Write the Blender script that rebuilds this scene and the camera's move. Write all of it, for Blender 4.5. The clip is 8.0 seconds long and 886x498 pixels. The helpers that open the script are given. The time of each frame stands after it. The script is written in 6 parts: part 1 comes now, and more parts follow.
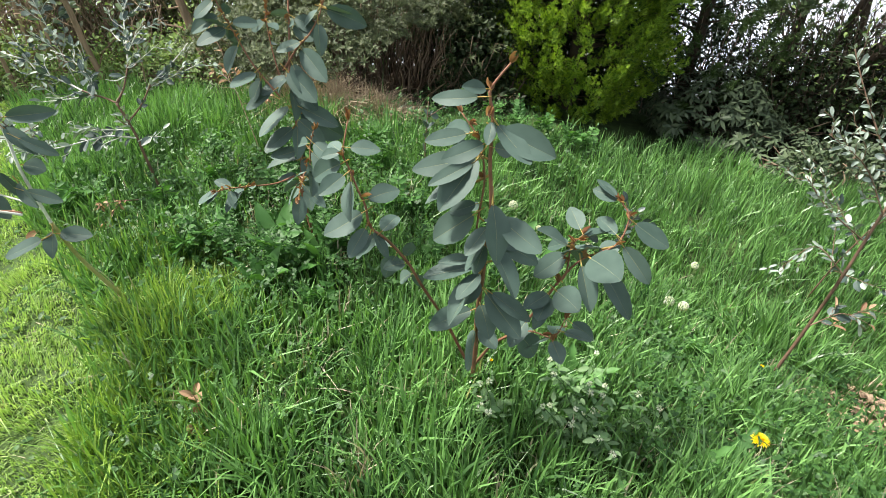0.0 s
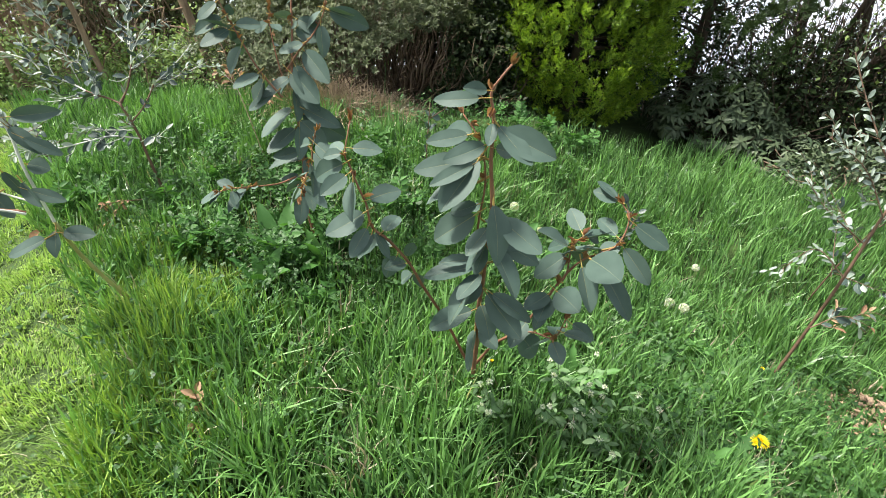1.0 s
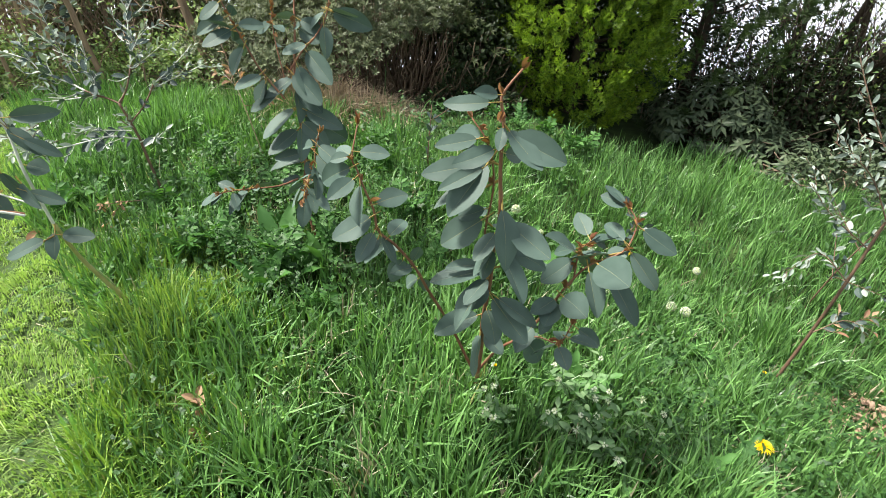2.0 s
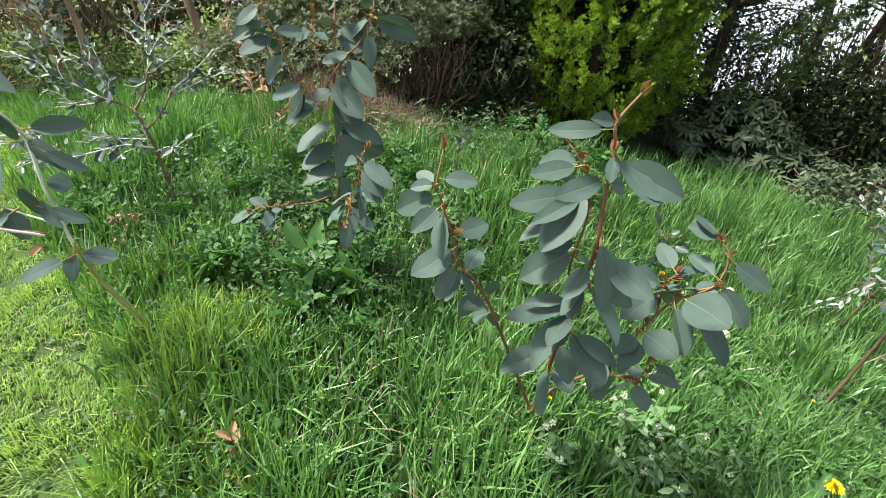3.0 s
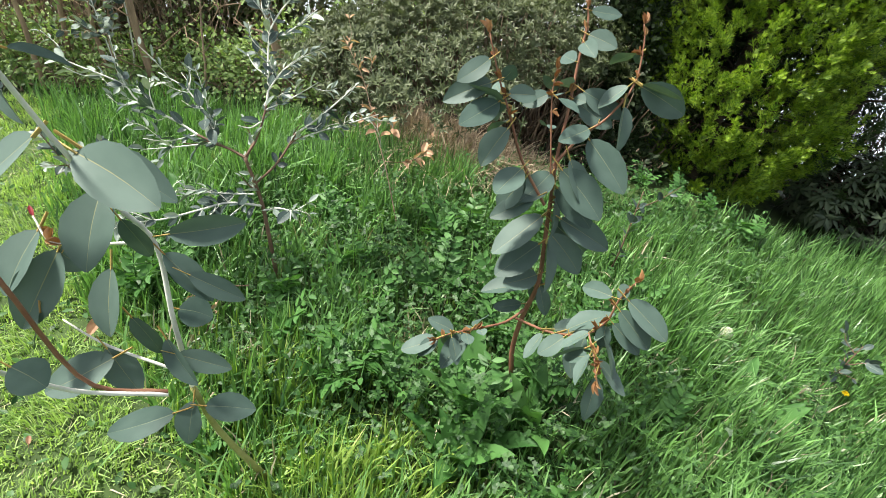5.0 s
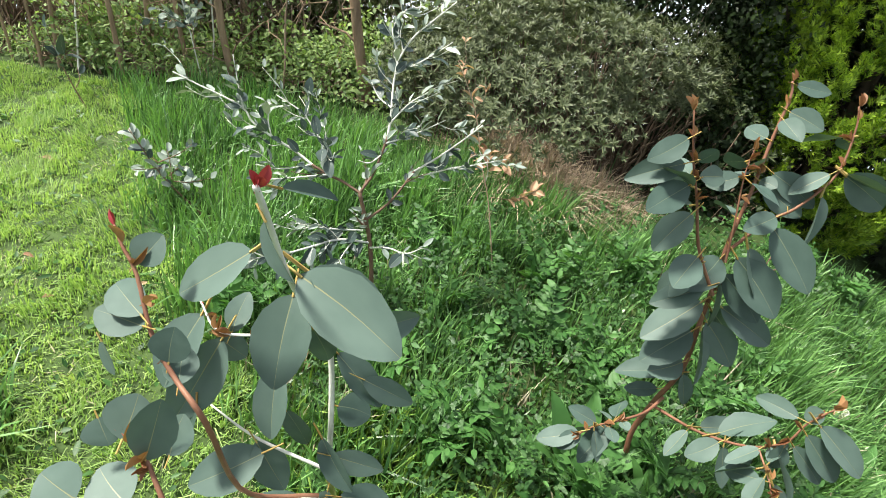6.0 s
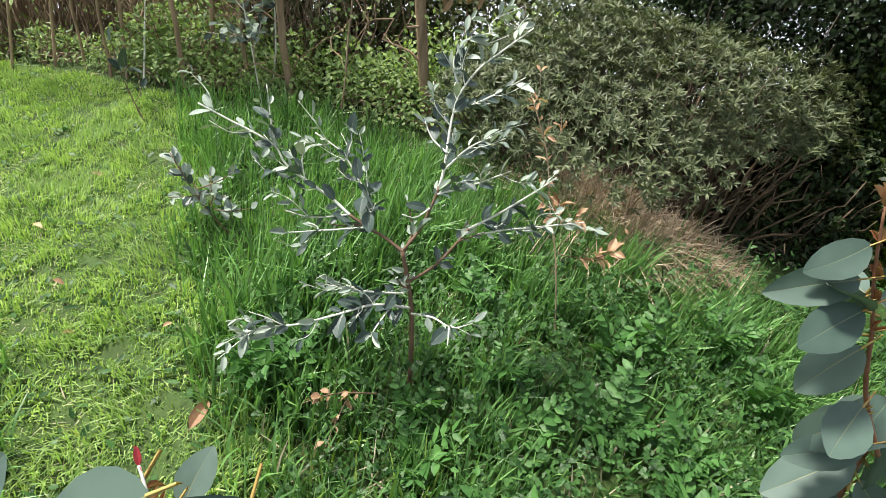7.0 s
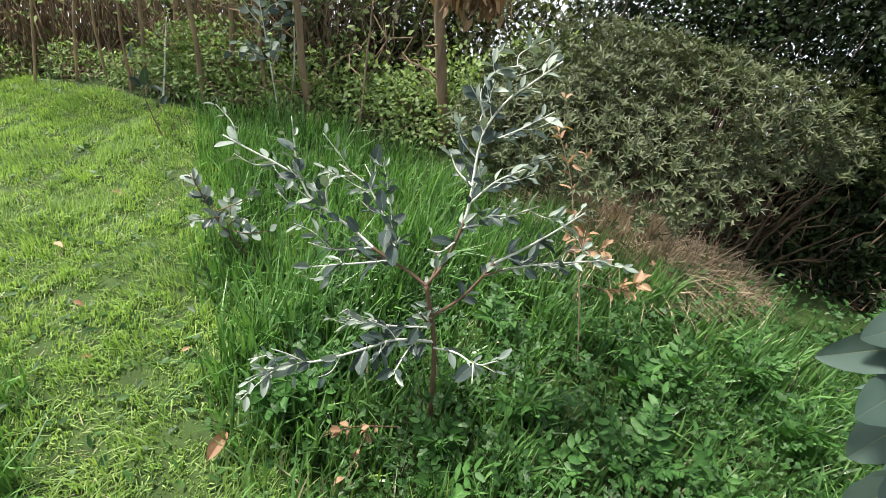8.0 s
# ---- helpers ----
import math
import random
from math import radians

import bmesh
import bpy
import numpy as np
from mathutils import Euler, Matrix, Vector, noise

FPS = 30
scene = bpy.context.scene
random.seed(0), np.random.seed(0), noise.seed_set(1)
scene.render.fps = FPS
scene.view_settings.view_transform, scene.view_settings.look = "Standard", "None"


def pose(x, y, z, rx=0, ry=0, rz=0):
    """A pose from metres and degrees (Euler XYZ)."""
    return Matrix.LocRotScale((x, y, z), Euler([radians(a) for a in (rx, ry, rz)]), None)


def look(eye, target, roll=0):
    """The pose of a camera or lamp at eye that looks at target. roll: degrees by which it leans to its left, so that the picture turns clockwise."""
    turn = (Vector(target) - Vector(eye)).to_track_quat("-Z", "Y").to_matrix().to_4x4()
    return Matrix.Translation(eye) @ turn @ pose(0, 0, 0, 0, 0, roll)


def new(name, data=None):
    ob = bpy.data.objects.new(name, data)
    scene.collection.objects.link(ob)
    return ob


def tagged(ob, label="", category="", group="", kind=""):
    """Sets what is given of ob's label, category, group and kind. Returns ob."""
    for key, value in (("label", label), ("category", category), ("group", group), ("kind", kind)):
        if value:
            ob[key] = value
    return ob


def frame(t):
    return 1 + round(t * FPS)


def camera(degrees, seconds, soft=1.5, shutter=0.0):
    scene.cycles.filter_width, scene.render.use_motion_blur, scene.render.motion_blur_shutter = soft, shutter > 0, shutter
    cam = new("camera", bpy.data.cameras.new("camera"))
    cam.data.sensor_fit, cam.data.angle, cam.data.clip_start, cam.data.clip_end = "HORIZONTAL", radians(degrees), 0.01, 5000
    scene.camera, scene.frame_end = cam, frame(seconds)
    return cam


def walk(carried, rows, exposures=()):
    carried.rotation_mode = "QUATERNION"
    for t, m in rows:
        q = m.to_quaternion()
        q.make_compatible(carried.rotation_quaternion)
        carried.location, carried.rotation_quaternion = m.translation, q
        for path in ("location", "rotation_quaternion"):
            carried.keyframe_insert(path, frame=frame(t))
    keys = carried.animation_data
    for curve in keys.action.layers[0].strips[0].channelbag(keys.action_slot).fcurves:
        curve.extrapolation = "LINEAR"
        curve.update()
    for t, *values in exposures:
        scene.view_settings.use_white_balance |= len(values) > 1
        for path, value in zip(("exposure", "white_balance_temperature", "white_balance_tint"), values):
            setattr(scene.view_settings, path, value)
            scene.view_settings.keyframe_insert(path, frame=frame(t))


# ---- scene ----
cam = camera(79.76, 8.0, soft=0.5)
# seconds, place, yaw, pitch, roll
PATH = [
    (0, 0.130, -0.098, 1.345, 29.95, -35.68, -1.80),
    (0.5, 0.131, -0.096, 1.346, 30.09, -35.65, -1.89),
    (1, 0.134, -0.104, 1.346, 30.20, -35.49, -1.93),
    (2.5, 0.038, -0.104, 1.347, 29.54, -35.34, -2.96),
    (3, -0.126, -0.098, 1.329, 28.87, -35.05, -3.84),
    (3.5, -0.316, -0.079, 1.339, 29.03, -35.15, -5.10),
    (4, -0.538, 0.036, 1.308, 30.29, -35.24, -6.35),
    (4.2, -0.617, 0.097, 1.301, 30.78, -35.33, -6.76),
    (5.3, -1.050, 0.112, 1.260, 31.24, -35.25, -9.38),
    (5.5, -1.121, 0.089, 1.272, 32.07, -35.51, -10.04),
    (6, -1.268, 0.123, 1.300, 35.96, -37.24, -11.18),
    (6.5, -1.346, 0.285, 1.254, 41.17, -37.38, -10.46),
    (7, -1.430, 0.355, 1.265, 43.33, -37.50, -10.30),
    (7.5, -1.479, 0.369, 1.284, 43.81, -37.42, -10.24),
    (8, -1.494, 0.368, 1.293, 44.60, -36.91, -10.08),
]
walk(cam, [(t, pose(x, y, z, 90 + pitch, roll, yaw)) for t, x, y, z, yaw, pitch, roll in PATH],
     exposures=[(0, 1.02), (4.2, 1.02), (6.0, 1.04), (6.6, 0.94), (7.2, 0.78), (8, 0.68)])

# ---- light: a bright, thinly overcast sky with a soft high sun ----
SUN_ELEVATION, SUN_AZIMUTH = 58.0, 250.0
world = bpy.data.worlds.new("sky")
scene.world = world
world.use_nodes = True
wn, wl = world.node_tree.nodes, world.node_tree.links
sky = wn.new("ShaderNodeTexSky")
sky.sky_type, sky.sun_disc = "NISHITA", False
sky.sun_elevation, sky.sun_rotation = radians(SUN_ELEVATION), radians(SUN_AZIMUTH)
sky.dust_density, sky.air_density = 4.0, 1.0
pale = wn.new("ShaderNodeMix")
pale.data_type = "RGBA"
pale.inputs["Factor"].default_value = 0.6
pale.inputs["B"].default_value = (7.0, 7.2, 7.6, 1)
wl.new(sky.outputs["Color"], pale.inputs["A"])
wl.new(pale.outputs["Result"], wn["Background"].inputs["Color"])
wn["Background"].inputs["Strength"].default_value = 0.08
sun_data = bpy.data.lights.new("sun", "SUN")
sun_data.energy, sun_data.angle, sun_data.color = 5.0, radians(9), (1.0, 0.95, 0.86)
sun = new("sun", sun_data)
sun.matrix_world = look((10 * math.sin(radians(SUN_AZIMUTH)), 10 * math.cos(radians(SUN_AZIMUTH)), 10 * math.tan(radians(SUN_ELEVATION))), (0, 0, 0))


# ---- helpers for meshes ----
def mesh_of(name, verts, polys, materials, slots=None, smooth=False):
    """A mesh from an array of places and a list of arrays of corner numbers (one array a polygon size)."""
    me = bpy.data.meshes.new(name)
    verts = np.asarray(verts, dtype=np.float32)
    polys = [np.asarray(p, dtype=np.int32) for p in polys if len(p)]
    loops = np.concatenate([p.ravel() for p in polys])
    totals = np.concatenate([np.full(len(p), p.shape[1], dtype=np.int32) for p in polys])
    starts = np.concatenate([[0], np.cumsum(totals)[:-1]]).astype(np.int32)
    me.vertices.add(len(verts))
    me.vertices.foreach_set("co", verts.ravel())
    me.loops.add(len(loops))
    me.loops.foreach_set("vertex_index", loops)
    me.polygons.add(len(totals))
    me.polygons.foreach_set("loop_start", starts)
    me.polygons.foreach_set("loop_total", totals)
    for m in materials:
        me.materials.append(m)
    if slots is not None:
        me.polygons.foreach_set("material_index", np.asarray(slots, dtype=np.int32))
    if smooth:
        me.polygons.foreach_set("use_smooth", np.ones(len(totals), dtype=bool))
    me.update(calc_edges=True)
    me.validate()
    return me


def part(name, me, parent, label="", kind=""):
    ob = new(name, me)
    ob.parent = parent
    if label or kind:
        tagged(ob, label, kind=kind)
    return ob


def thing(name, place, label, category, group="", kind=""):
    """An Empty at the base of a thing; its parts are built in its own space."""
    ob = new(name)
    ob.empty_display_size = 0.05
    ob.matrix_world = pose(*place)
    return tagged(ob, label, category, group, kind)


class Build:
    """Collects geometry for one mesh."""

    def __init__(self):
        self.v, self.f, self.n = [], {3: [], 4: []}, 0

    def add(self, verts, polys):
        self.v.append(np.asarray(verts, dtype=np.float32).reshape(-1, 3))
        for p in polys:
            p = np.asarray(p, dtype=np.int32)
            if len(p):
                self.f[p.shape[1]].append(p + self.n)
        self.n += len(self.v[-1])

    def scatter(self, template, places, frames, scales):
        """Copies of a template (verts, polys) at places (N,3), by frames (N,3,3; columns are its axes) and scales (N,) or (N,3)."""
        tv, tp = template
        tv = np.asarray(tv, dtype=np.float32)
        scales = np.asarray(scales, dtype=np.float32)
        scales = scales[:, None] * np.ones(3) if scales.ndim == 1 else scales
        v = np.einsum("nij,nkj->nki", frames, tv[None] * scales[:, None, :]) + np.asarray(places)[:, None, :]
        off = (np.arange(len(places)) * len(tv))[:, None, None]
        self.add(v.reshape(-1, 3), [(np.asarray(p)[None] + off).reshape(-1, np.asarray(p).shape[1]) for p in tp if len(p)])

    def mesh(self, name, material, smooth=False):
        polys = [np.concatenate(x) for x in self.f.values() if x]
        return mesh_of(name, np.concatenate(self.v), polys, [material], smooth=smooth)


def tube(points, radii, sides=6):
    """A tapering tube along points: verts and polys."""
    p = np.asarray(points, dtype=float)
    n = len(p)
    r = np.interp(np.linspace(0, 1, n), np.linspace(0, 1, len(radii)), radii)
    d = np.gradient(p, axis=0)
    d /= np.linalg.norm(d, axis=1, keepdims=True) + 1e-9
    ref = np.where(np.abs(d[:, 2:3]) > 0.9, np.array([[1.0, 0, 0]]), np.array([[0, 0, 1.0]]))
    a = np.cross(d, ref)
    a /= np.linalg.norm(a, axis=1, keepdims=True) + 1e-9
    b = np.cross(d, a)
    ang = np.arange(sides) * 2 * np.pi / sides
    ring = np.cos(ang)[None, :, None] * a[:, None] + np.sin(ang)[None, :, None] * b[:, None]
    v = (p[:, None] + ring * r[:, None, None]).reshape(-1, 3)
    i, j = np.meshgrid(np.arange(n - 1), np.arange(sides), indexing="ij")
    k = (j + 1) % sides
    q = np.stack([i * sides + j, i * sides + k, (i + 1) * sides + k, (i + 1) * sides + j], -1).reshape(-1, 4)
    tip = (n - 1) * sides
    cap = [[tip, tip + m, tip + m + 1] for m in range(1, sides - 1)]
    return v, [q, cap]


def curve_through(points, n=12):
    """A smooth line through points, n steps (Catmull-Rom)."""
    p = np.asarray(points, dtype=float)
    if len(p) < 3:
        return p[0] + np.linspace(0, 1, n)[:, None] * (p[-1] - p[0])
    e = np.vstack([2 * p[0] - p[1], p, 2 * p[-1] - p[-2]])
    out = []
    for u in np.linspace(0, len(p) - 1 - 1e-6, n):
        i = int(u)
        f = u - i
        a, b, c, d = e[i:i + 4]
        out.append(0.5 * (2 * b + (c - a) * f + (2 * a - 5 * b + 4 * c - d) * f * f + (3 * b - a - 3 * c + d) * f ** 3))
    return np.array(out)


def unit(v):
    return v / (np.linalg.norm(v, axis=-1, keepdims=True) + 1e-9)


def frames_from(direction, normal):
    """Frames with x along direction and z as near to normal as can be."""
    x = unit(np.asarray(direction, dtype=float))
    y = unit(np.cross(normal, x))
    return np.stack([x, y, np.cross(x, y)], -1)


def soft_noise(x, y, scale, seed=0):
    """Smooth noise from -1 to 1 over the plan."""
    r = np.random.default_rng(seed)
    out = 0
    for _ in range(6):
        a = r.uniform(0, 2 * np.pi)
        k = r.uniform(0.5, 1.6) * 2 * np.pi / scale
        out = out + np.sin(k * (x * np.cos(a) + y * np.sin(a)) + r.uniform(0, 6.28))
    return out / 3.0


# ---- materials ----
def leafy(name, dark, light, rough=0.55, through_light=0.3, gloss=0.4, pieces=False, grain=60.0, spots=None):
    """A leaf or blade: two greens mixed by piece and by blotches, some light passing through."""
    m = bpy.data.materials.new(name)
    m.use_nodes = True
    t = m.node_tree
    n, l = t.nodes, t.links
    bsdf = n["Principled BSDF"]
    bsdf.inputs["Roughness"].default_value = rough
    bsdf.inputs["Specular IOR Level"].default_value = gloss
    pick = n.new("ShaderNodeObjectInfo") if pieces else n.new("ShaderNodeNewGeometry")
    rnd = pick.outputs["Random"] if pieces else pick.outputs["Random Per Island"]
    co = n.new("ShaderNodeTexCoord")
    blot = n.new("ShaderNodeTexNoise")
    blot.inputs["Scale"].default_value, blot.inputs["Detail"].default_value = grain, 4
    l.new(co.outputs["Object"], blot.inputs["Vector"])
    add = n.new("ShaderNodeMath")
    add.operation = "MULTIPLY_ADD"
    add.inputs[1].default_value = 0.75
    sub = n.new("ShaderNodeMath")
    sub.operation = "MULTIPLY_ADD"
    sub.inputs[1].default_value, sub.inputs[2].default_value = 0.7, -0.22
    l.new(blot.outputs["Fac"], sub.inputs[0])
    l.new(rnd, add.inputs[0])
    l.new(sub.outputs[0], add.inputs[2])
    ramp = n.new("ShaderNodeValToRGB")
    ramp.color_ramp.elements[0].color = (*dark, 1)
    ramp.color_ramp.elements[1].color = (*light, 1)
    if spots:
        e = ramp.color_ramp.elements.new(0.97)
        e.color = (*light, 1)
        ramp.color_ramp.elements[2].position = 1.0
        ramp.color_ramp.elements[2].color = (*spots, 1)
    l.new(add.outputs[0], ramp.inputs["Fac"])
    l.new(ramp.outputs["Color"], bsdf.inputs["Base Color"])
    glow = n.new("ShaderNodeBsdfTranslucent")
    hue = n.new("ShaderNodeMix")
    hue.data_type, hue.blend_type = "RGBA", "MULTIPLY"
    hue.inputs["Factor"].default_value = 1.0
    hue.inputs["B"].default_value = (1.25, 1.35, 0.6, 1)
    l.new(ramp.outputs["Color"], hue.inputs["A"])
    l.new(hue.outputs["Result"], glow.inputs["Color"])
    mix = n.new("ShaderNodeMixShader")
    mix.inputs["Fac"].default_value = through_light
    l.new(bsdf.outputs[0], mix.inputs[1])
    l.new(glow.outputs[0], mix.inputs[2])
    l.new(mix.outputs[0], n["Material Output"].inputs["Surface"])
    return m


def rough_stuff(name, dark, light, scale=20.0, rough=0.85, bump=0.4, stretch=(1, 1, 1), gloss=0.25):
    """Bark, earth, dead stalks: two tones at two scales, with relief."""
    m = bpy.data.materials.new(name)
    m.use_nodes = True
    t = m.node_tree
    n, l = t.nodes, t.links
    bsdf = n["Principled BSDF"]
    bsdf.inputs["Roughness"].default_value = rough
    bsdf.inputs["Specular IOR Level"].default_value = gloss
    co = n.new("ShaderNodeTexCoord")
    mp = n.new("ShaderNodeMapping")
    mp.inputs["Scale"].default_value = stretch
    l.new(co.outputs["Object"], mp.inputs["Vector"])
    big = n.new("ShaderNodeTexNoise")
    big.inputs["Scale"].default_value, big.inputs["Detail"].default_value, big.inputs["Roughness"].default_value = scale, 8, 0.65
    l.new(mp.outputs[0], big.inputs["Vector"])
    rnd = n.new("ShaderNodeNewGeometry")
    add = n.new("ShaderNodeMath")
    add.operation = "MULTIPLY_ADD"
    add.inputs[1].default_value = 0.35
    l.new(rnd.outputs["Random Per Island"], add.inputs[0])
    l.new(big.outputs["Fac"], add.inputs[2])
    ramp = n.new("ShaderNodeValToRGB")
    ramp.color_ramp.elements[0].position, ramp.color_ramp.elements[1].position = 0.35, 0.9
    ramp.color_ramp.elements[0].color = (*dark, 1)
    ramp.color_ramp.elements[1].color = (*light, 1)
    l.new(add.outputs[0], ramp.inputs["Fac"])
    l.new(ramp.outputs["Color"], bsdf.inputs["Base Color"])
    bp = n.new("ShaderNodeBump")
    bp.inputs["Strength"].default_value, bp.inputs["Distance"].default_value = bump, 0.01
    l.new(big.outputs["Fac"], bp.inputs["Height"])
    l.new(bp.outputs[0], bsdf.inputs["Normal"])
    return m


EARTH = rough_stuff("earth", (0.02, 0.036, 0.01), (0.075, 0.13, 0.032), scale=9)
GRASS = leafy("long_grass", (0.011, 0.052, 0.014), (0.235, 0.455, 0.14), rough=0.38, through_light=0.27, gloss=0.55, grain=3, spots=(0.34, 0.33, 0.13))
LAWN = leafy("mown_grass", (0.13, 0.26, 0.06), (0.48, 0.62, 0.24), rough=0.55, through_light=0.35, grain=4, spots=(0.45, 0.4, 0.18))
STRAW = leafy("dry_grass", (0.28, 0.23, 0.17), (0.62, 0.55, 0.42), rough=0.8, through_light=0.2, grain=20)
DRY = leafy("brown_dry_grass", (0.14, 0.1, 0.07), (0.56, 0.45, 0.32), rough=0.85, through_light=0.15, grain=20)
WEED = leafy("weed_leaf", (0.009, 0.042, 0.01), (0.068, 0.165, 0.038), rough=0.5, through_light=0.25, gloss=0.35, grain=30)
PINNATE = leafy("pinnate_leaf", (0.03, 0.105, 0.022), (0.115, 0.265, 0.07), rough=0.5, through_light=0.3, gloss=0.35, pieces=True, grain=3)
EUC = leafy("eucalyptus_leaf", (0.042, 0.076, 0.062), (0.108, 0.162, 0.135), rough=0.55, through_light=0.1, gloss=0.3, pieces=True, grain=2.2)
EUC_BRONZE = leafy("bronze_bud", (0.15, 0.05, 0.025), (0.33, 0.19, 0.08), rough=0.45, through_light=0.2, pieces=True, grain=3)
EUC_YOUNG = leafy("eucalyptus_bud", (0.2, 0.012, 0.022), (0.36, 0.05, 0.05), rough=0.4, through_light=0.2, pieces=True, grain=3)
EUC_SILVER = leafy("silver_leaf", (0.14, 0.185, 0.16), (0.38, 0.45, 0.385), rough=0.5, through_light=0.12, pieces=True, grain=3)
EUC_BLUE = leafy("dark_blue_leaf", (0.026, 0.046, 0.043), (0.08, 0.12, 0.105), rough=0.45, through_light=0.1, pieces=True, grain=3)
GROUNDSEL = leafy("groundsel_leaf", (0.06, 0.14, 0.05), (0.2, 0.31, 0.15), rough=0.55, through_light=0.25, gloss=0.3, grain=30)
EUC_DEAD = leafy("dead_leaf", (0.2, 0.1, 0.055), (0.56, 0.37, 0.24), rough=0.7, through_light=0.2, pieces=True, grain=3)
MIDRIB = leafy("leaf_rib", (0.11, 0.15, 0.1), (0.24, 0.24, 0.12), rough=0.45, through_light=0.1, pieces=True, grain=3)
MIDRIB_PALE = leafy("pale_rib", (0.2, 0.26, 0.2), (0.34, 0.38, 0.3), rough=0.45, through_light=0.1, pieces=True, grain=3)
STALK = leafy("leaf_stalk", (0.36, 0.22, 0.06), (0.5, 0.4, 0.14), rough=0.45, through_light=0.1, pieces=True, grain=3)
STEM_RED = rough_stuff("red_stem", (0.1, 0.03, 0.02), (0.27, 0.14, 0.085), scale=14, rough=0.5, bump=0.15)
STEM_DARK = rough_stuff("brown_stem", (0.05, 0.032, 0.022), (0.2, 0.125, 0.085), scale=14, rough=0.6, bump=0.2)
STEM_GREEN = rough_stuff("green_stem", (0.16, 0.17, 0.04), (0.42, 0.42, 0.16), scale=14, rough=0.5, bump=0.15)
STEM_WHITE = rough_stuff("white_stem", (0.38, 0.38, 0.34), (0.78, 0.79, 0.72), scale=16, rough=0.6, bump=0.15)
BARK = rough_stuff("bark", (0.1, 0.065, 0.043), (0.46, 0.33, 0.225), scale=9, rough=0.9, bump=0.8, stretch=(3, 3, 0.5))
BARK_DARK = rough_stuff("dark_bark", (0.02, 0.016, 0.012), (0.085, 0.065, 0.045), scale=14, rough=0.9, bump=0.6)
TWIG = rough_stuff("twig", (0.11, 0.075, 0.055), (0.38, 0.28, 0.2), scale=14, rough=0.85)
SHRUB_STALK = rough_stuff("shrub_stalk", (0.045, 0.032, 0.022), (0.17, 0.125, 0.085), scale=14, rough=0.85)
OLEARIA = leafy("shrub_leaf", (0.022, 0.04, 0.014), (0.15, 0.18, 0.085), rough=0.5, through_light=0.15, gloss=0.4, grain=20)
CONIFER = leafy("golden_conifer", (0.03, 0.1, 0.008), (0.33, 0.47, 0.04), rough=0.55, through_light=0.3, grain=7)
# The shade behind the golden conifer is put into this darker green.
CONIFER_SHADED = leafy("shaded_conifer", (0.02, 0.045, 0.012), (0.06, 0.1, 0.025), rough=0.6, through_light=0.15, grain=7)
RHODO = leafy("rhododendron_leaf", (0.026, 0.05, 0.026), (0.12, 0.16, 0.085), rough=0.5, through_light=0.1, gloss=0.35, grain=20)
BRAMBLE = leafy("bramble_leaf", (0.045, 0.11, 0.03), (0.4, 0.53, 0.2), rough=0.5, through_light=0.32, grain=20)
# Near-black green: deep shade of the hedge and hollow is put into the colour.
SHADED_LEAF = leafy("hedge_leaf", (0.006, 0.015, 0.005), (0.036, 0.062, 0.018), rough=0.5, through_light=0.12, gloss=0.25, grain=20)
THORN = leafy("thorn_leaf", (0.03, 0.042, 0.018), (0.14, 0.16, 0.065), rough=0.55, through_light=0.2, gloss=0.25, grain=20)
YELLOW = leafy("dandelion_petal", (0.85, 0.64, 0.01), (0.92, 0.74, 0.02), rough=0.6, through_light=0.2)
FLUFF = leafy("seed_fluff", (0.6, 0.62, 0.58), (0.85, 0.86, 0.84), rough=0.9, through_light=0.4)
# Pale tufts, lightened further so the colour holds the sunlit rim.
PALE_SUNLIT_GRASS = leafy("pale_grass", (0.08, 0.19, 0.025), (0.36, 0.5, 0.12), rough=0.5, through_light=0.3, grain=3, spots=(0.5, 0.46, 0.2))
WITHERED = leafy("withered_leaf", (0.16, 0.08, 0.045), (0.46, 0.3, 0.2), rough=0.75, through_light=0.2, grain=20)
CHIPS = rough_stuff("wood_chip", (0.22, 0.13, 0.08), (0.55, 0.4, 0.28), scale=30, rough=0.9)


# ---- the ground ----
OUT = np.array([-0.55, 0.835])  # across the hedge, away from the lawn


def ground_z(x, y):
    """A low swell, dipping in the lawn and falling away behind the hedge."""
    x, y = np.asarray(x, dtype=float), np.asarray(y, dtype=float)
    cx, cy = np.clip(x, -6, 2.2), np.clip(y, -1.5, 5)
    z = -0.2 - 0.0888 * cx + 0.243 * cy - 0.0249 * cx * cx + 0.0112 * cx * cy - 0.0539 * cy * cy
    z = z - 0.11 * np.exp(-((x + 3.8) ** 2 / 1.8 + (y - 0.6) ** 2 / 0.5)) - 0.07 * np.exp(-((x + 0.6) ** 2 / 1.0 + (y - 3.7) ** 2 / 0.3))
    z = z - 0.35 * np.clip((x + 1) / 0.9, 0, 1) * np.clip(y - 0.9, 0, 1) * (1 - 0.65 * np.clip((y - 2.2) / 1.3, 0, 1))
    over = np.clip(OUT[0] * x + OUT[1] * y - 4.75, 0, 22)
    bumps = 0.008 * soft_noise(x, y, 0.5, 3) + 0.004 * soft_noise(x, y, 0.17, 4)
    return z - 0.62 * over + bumps


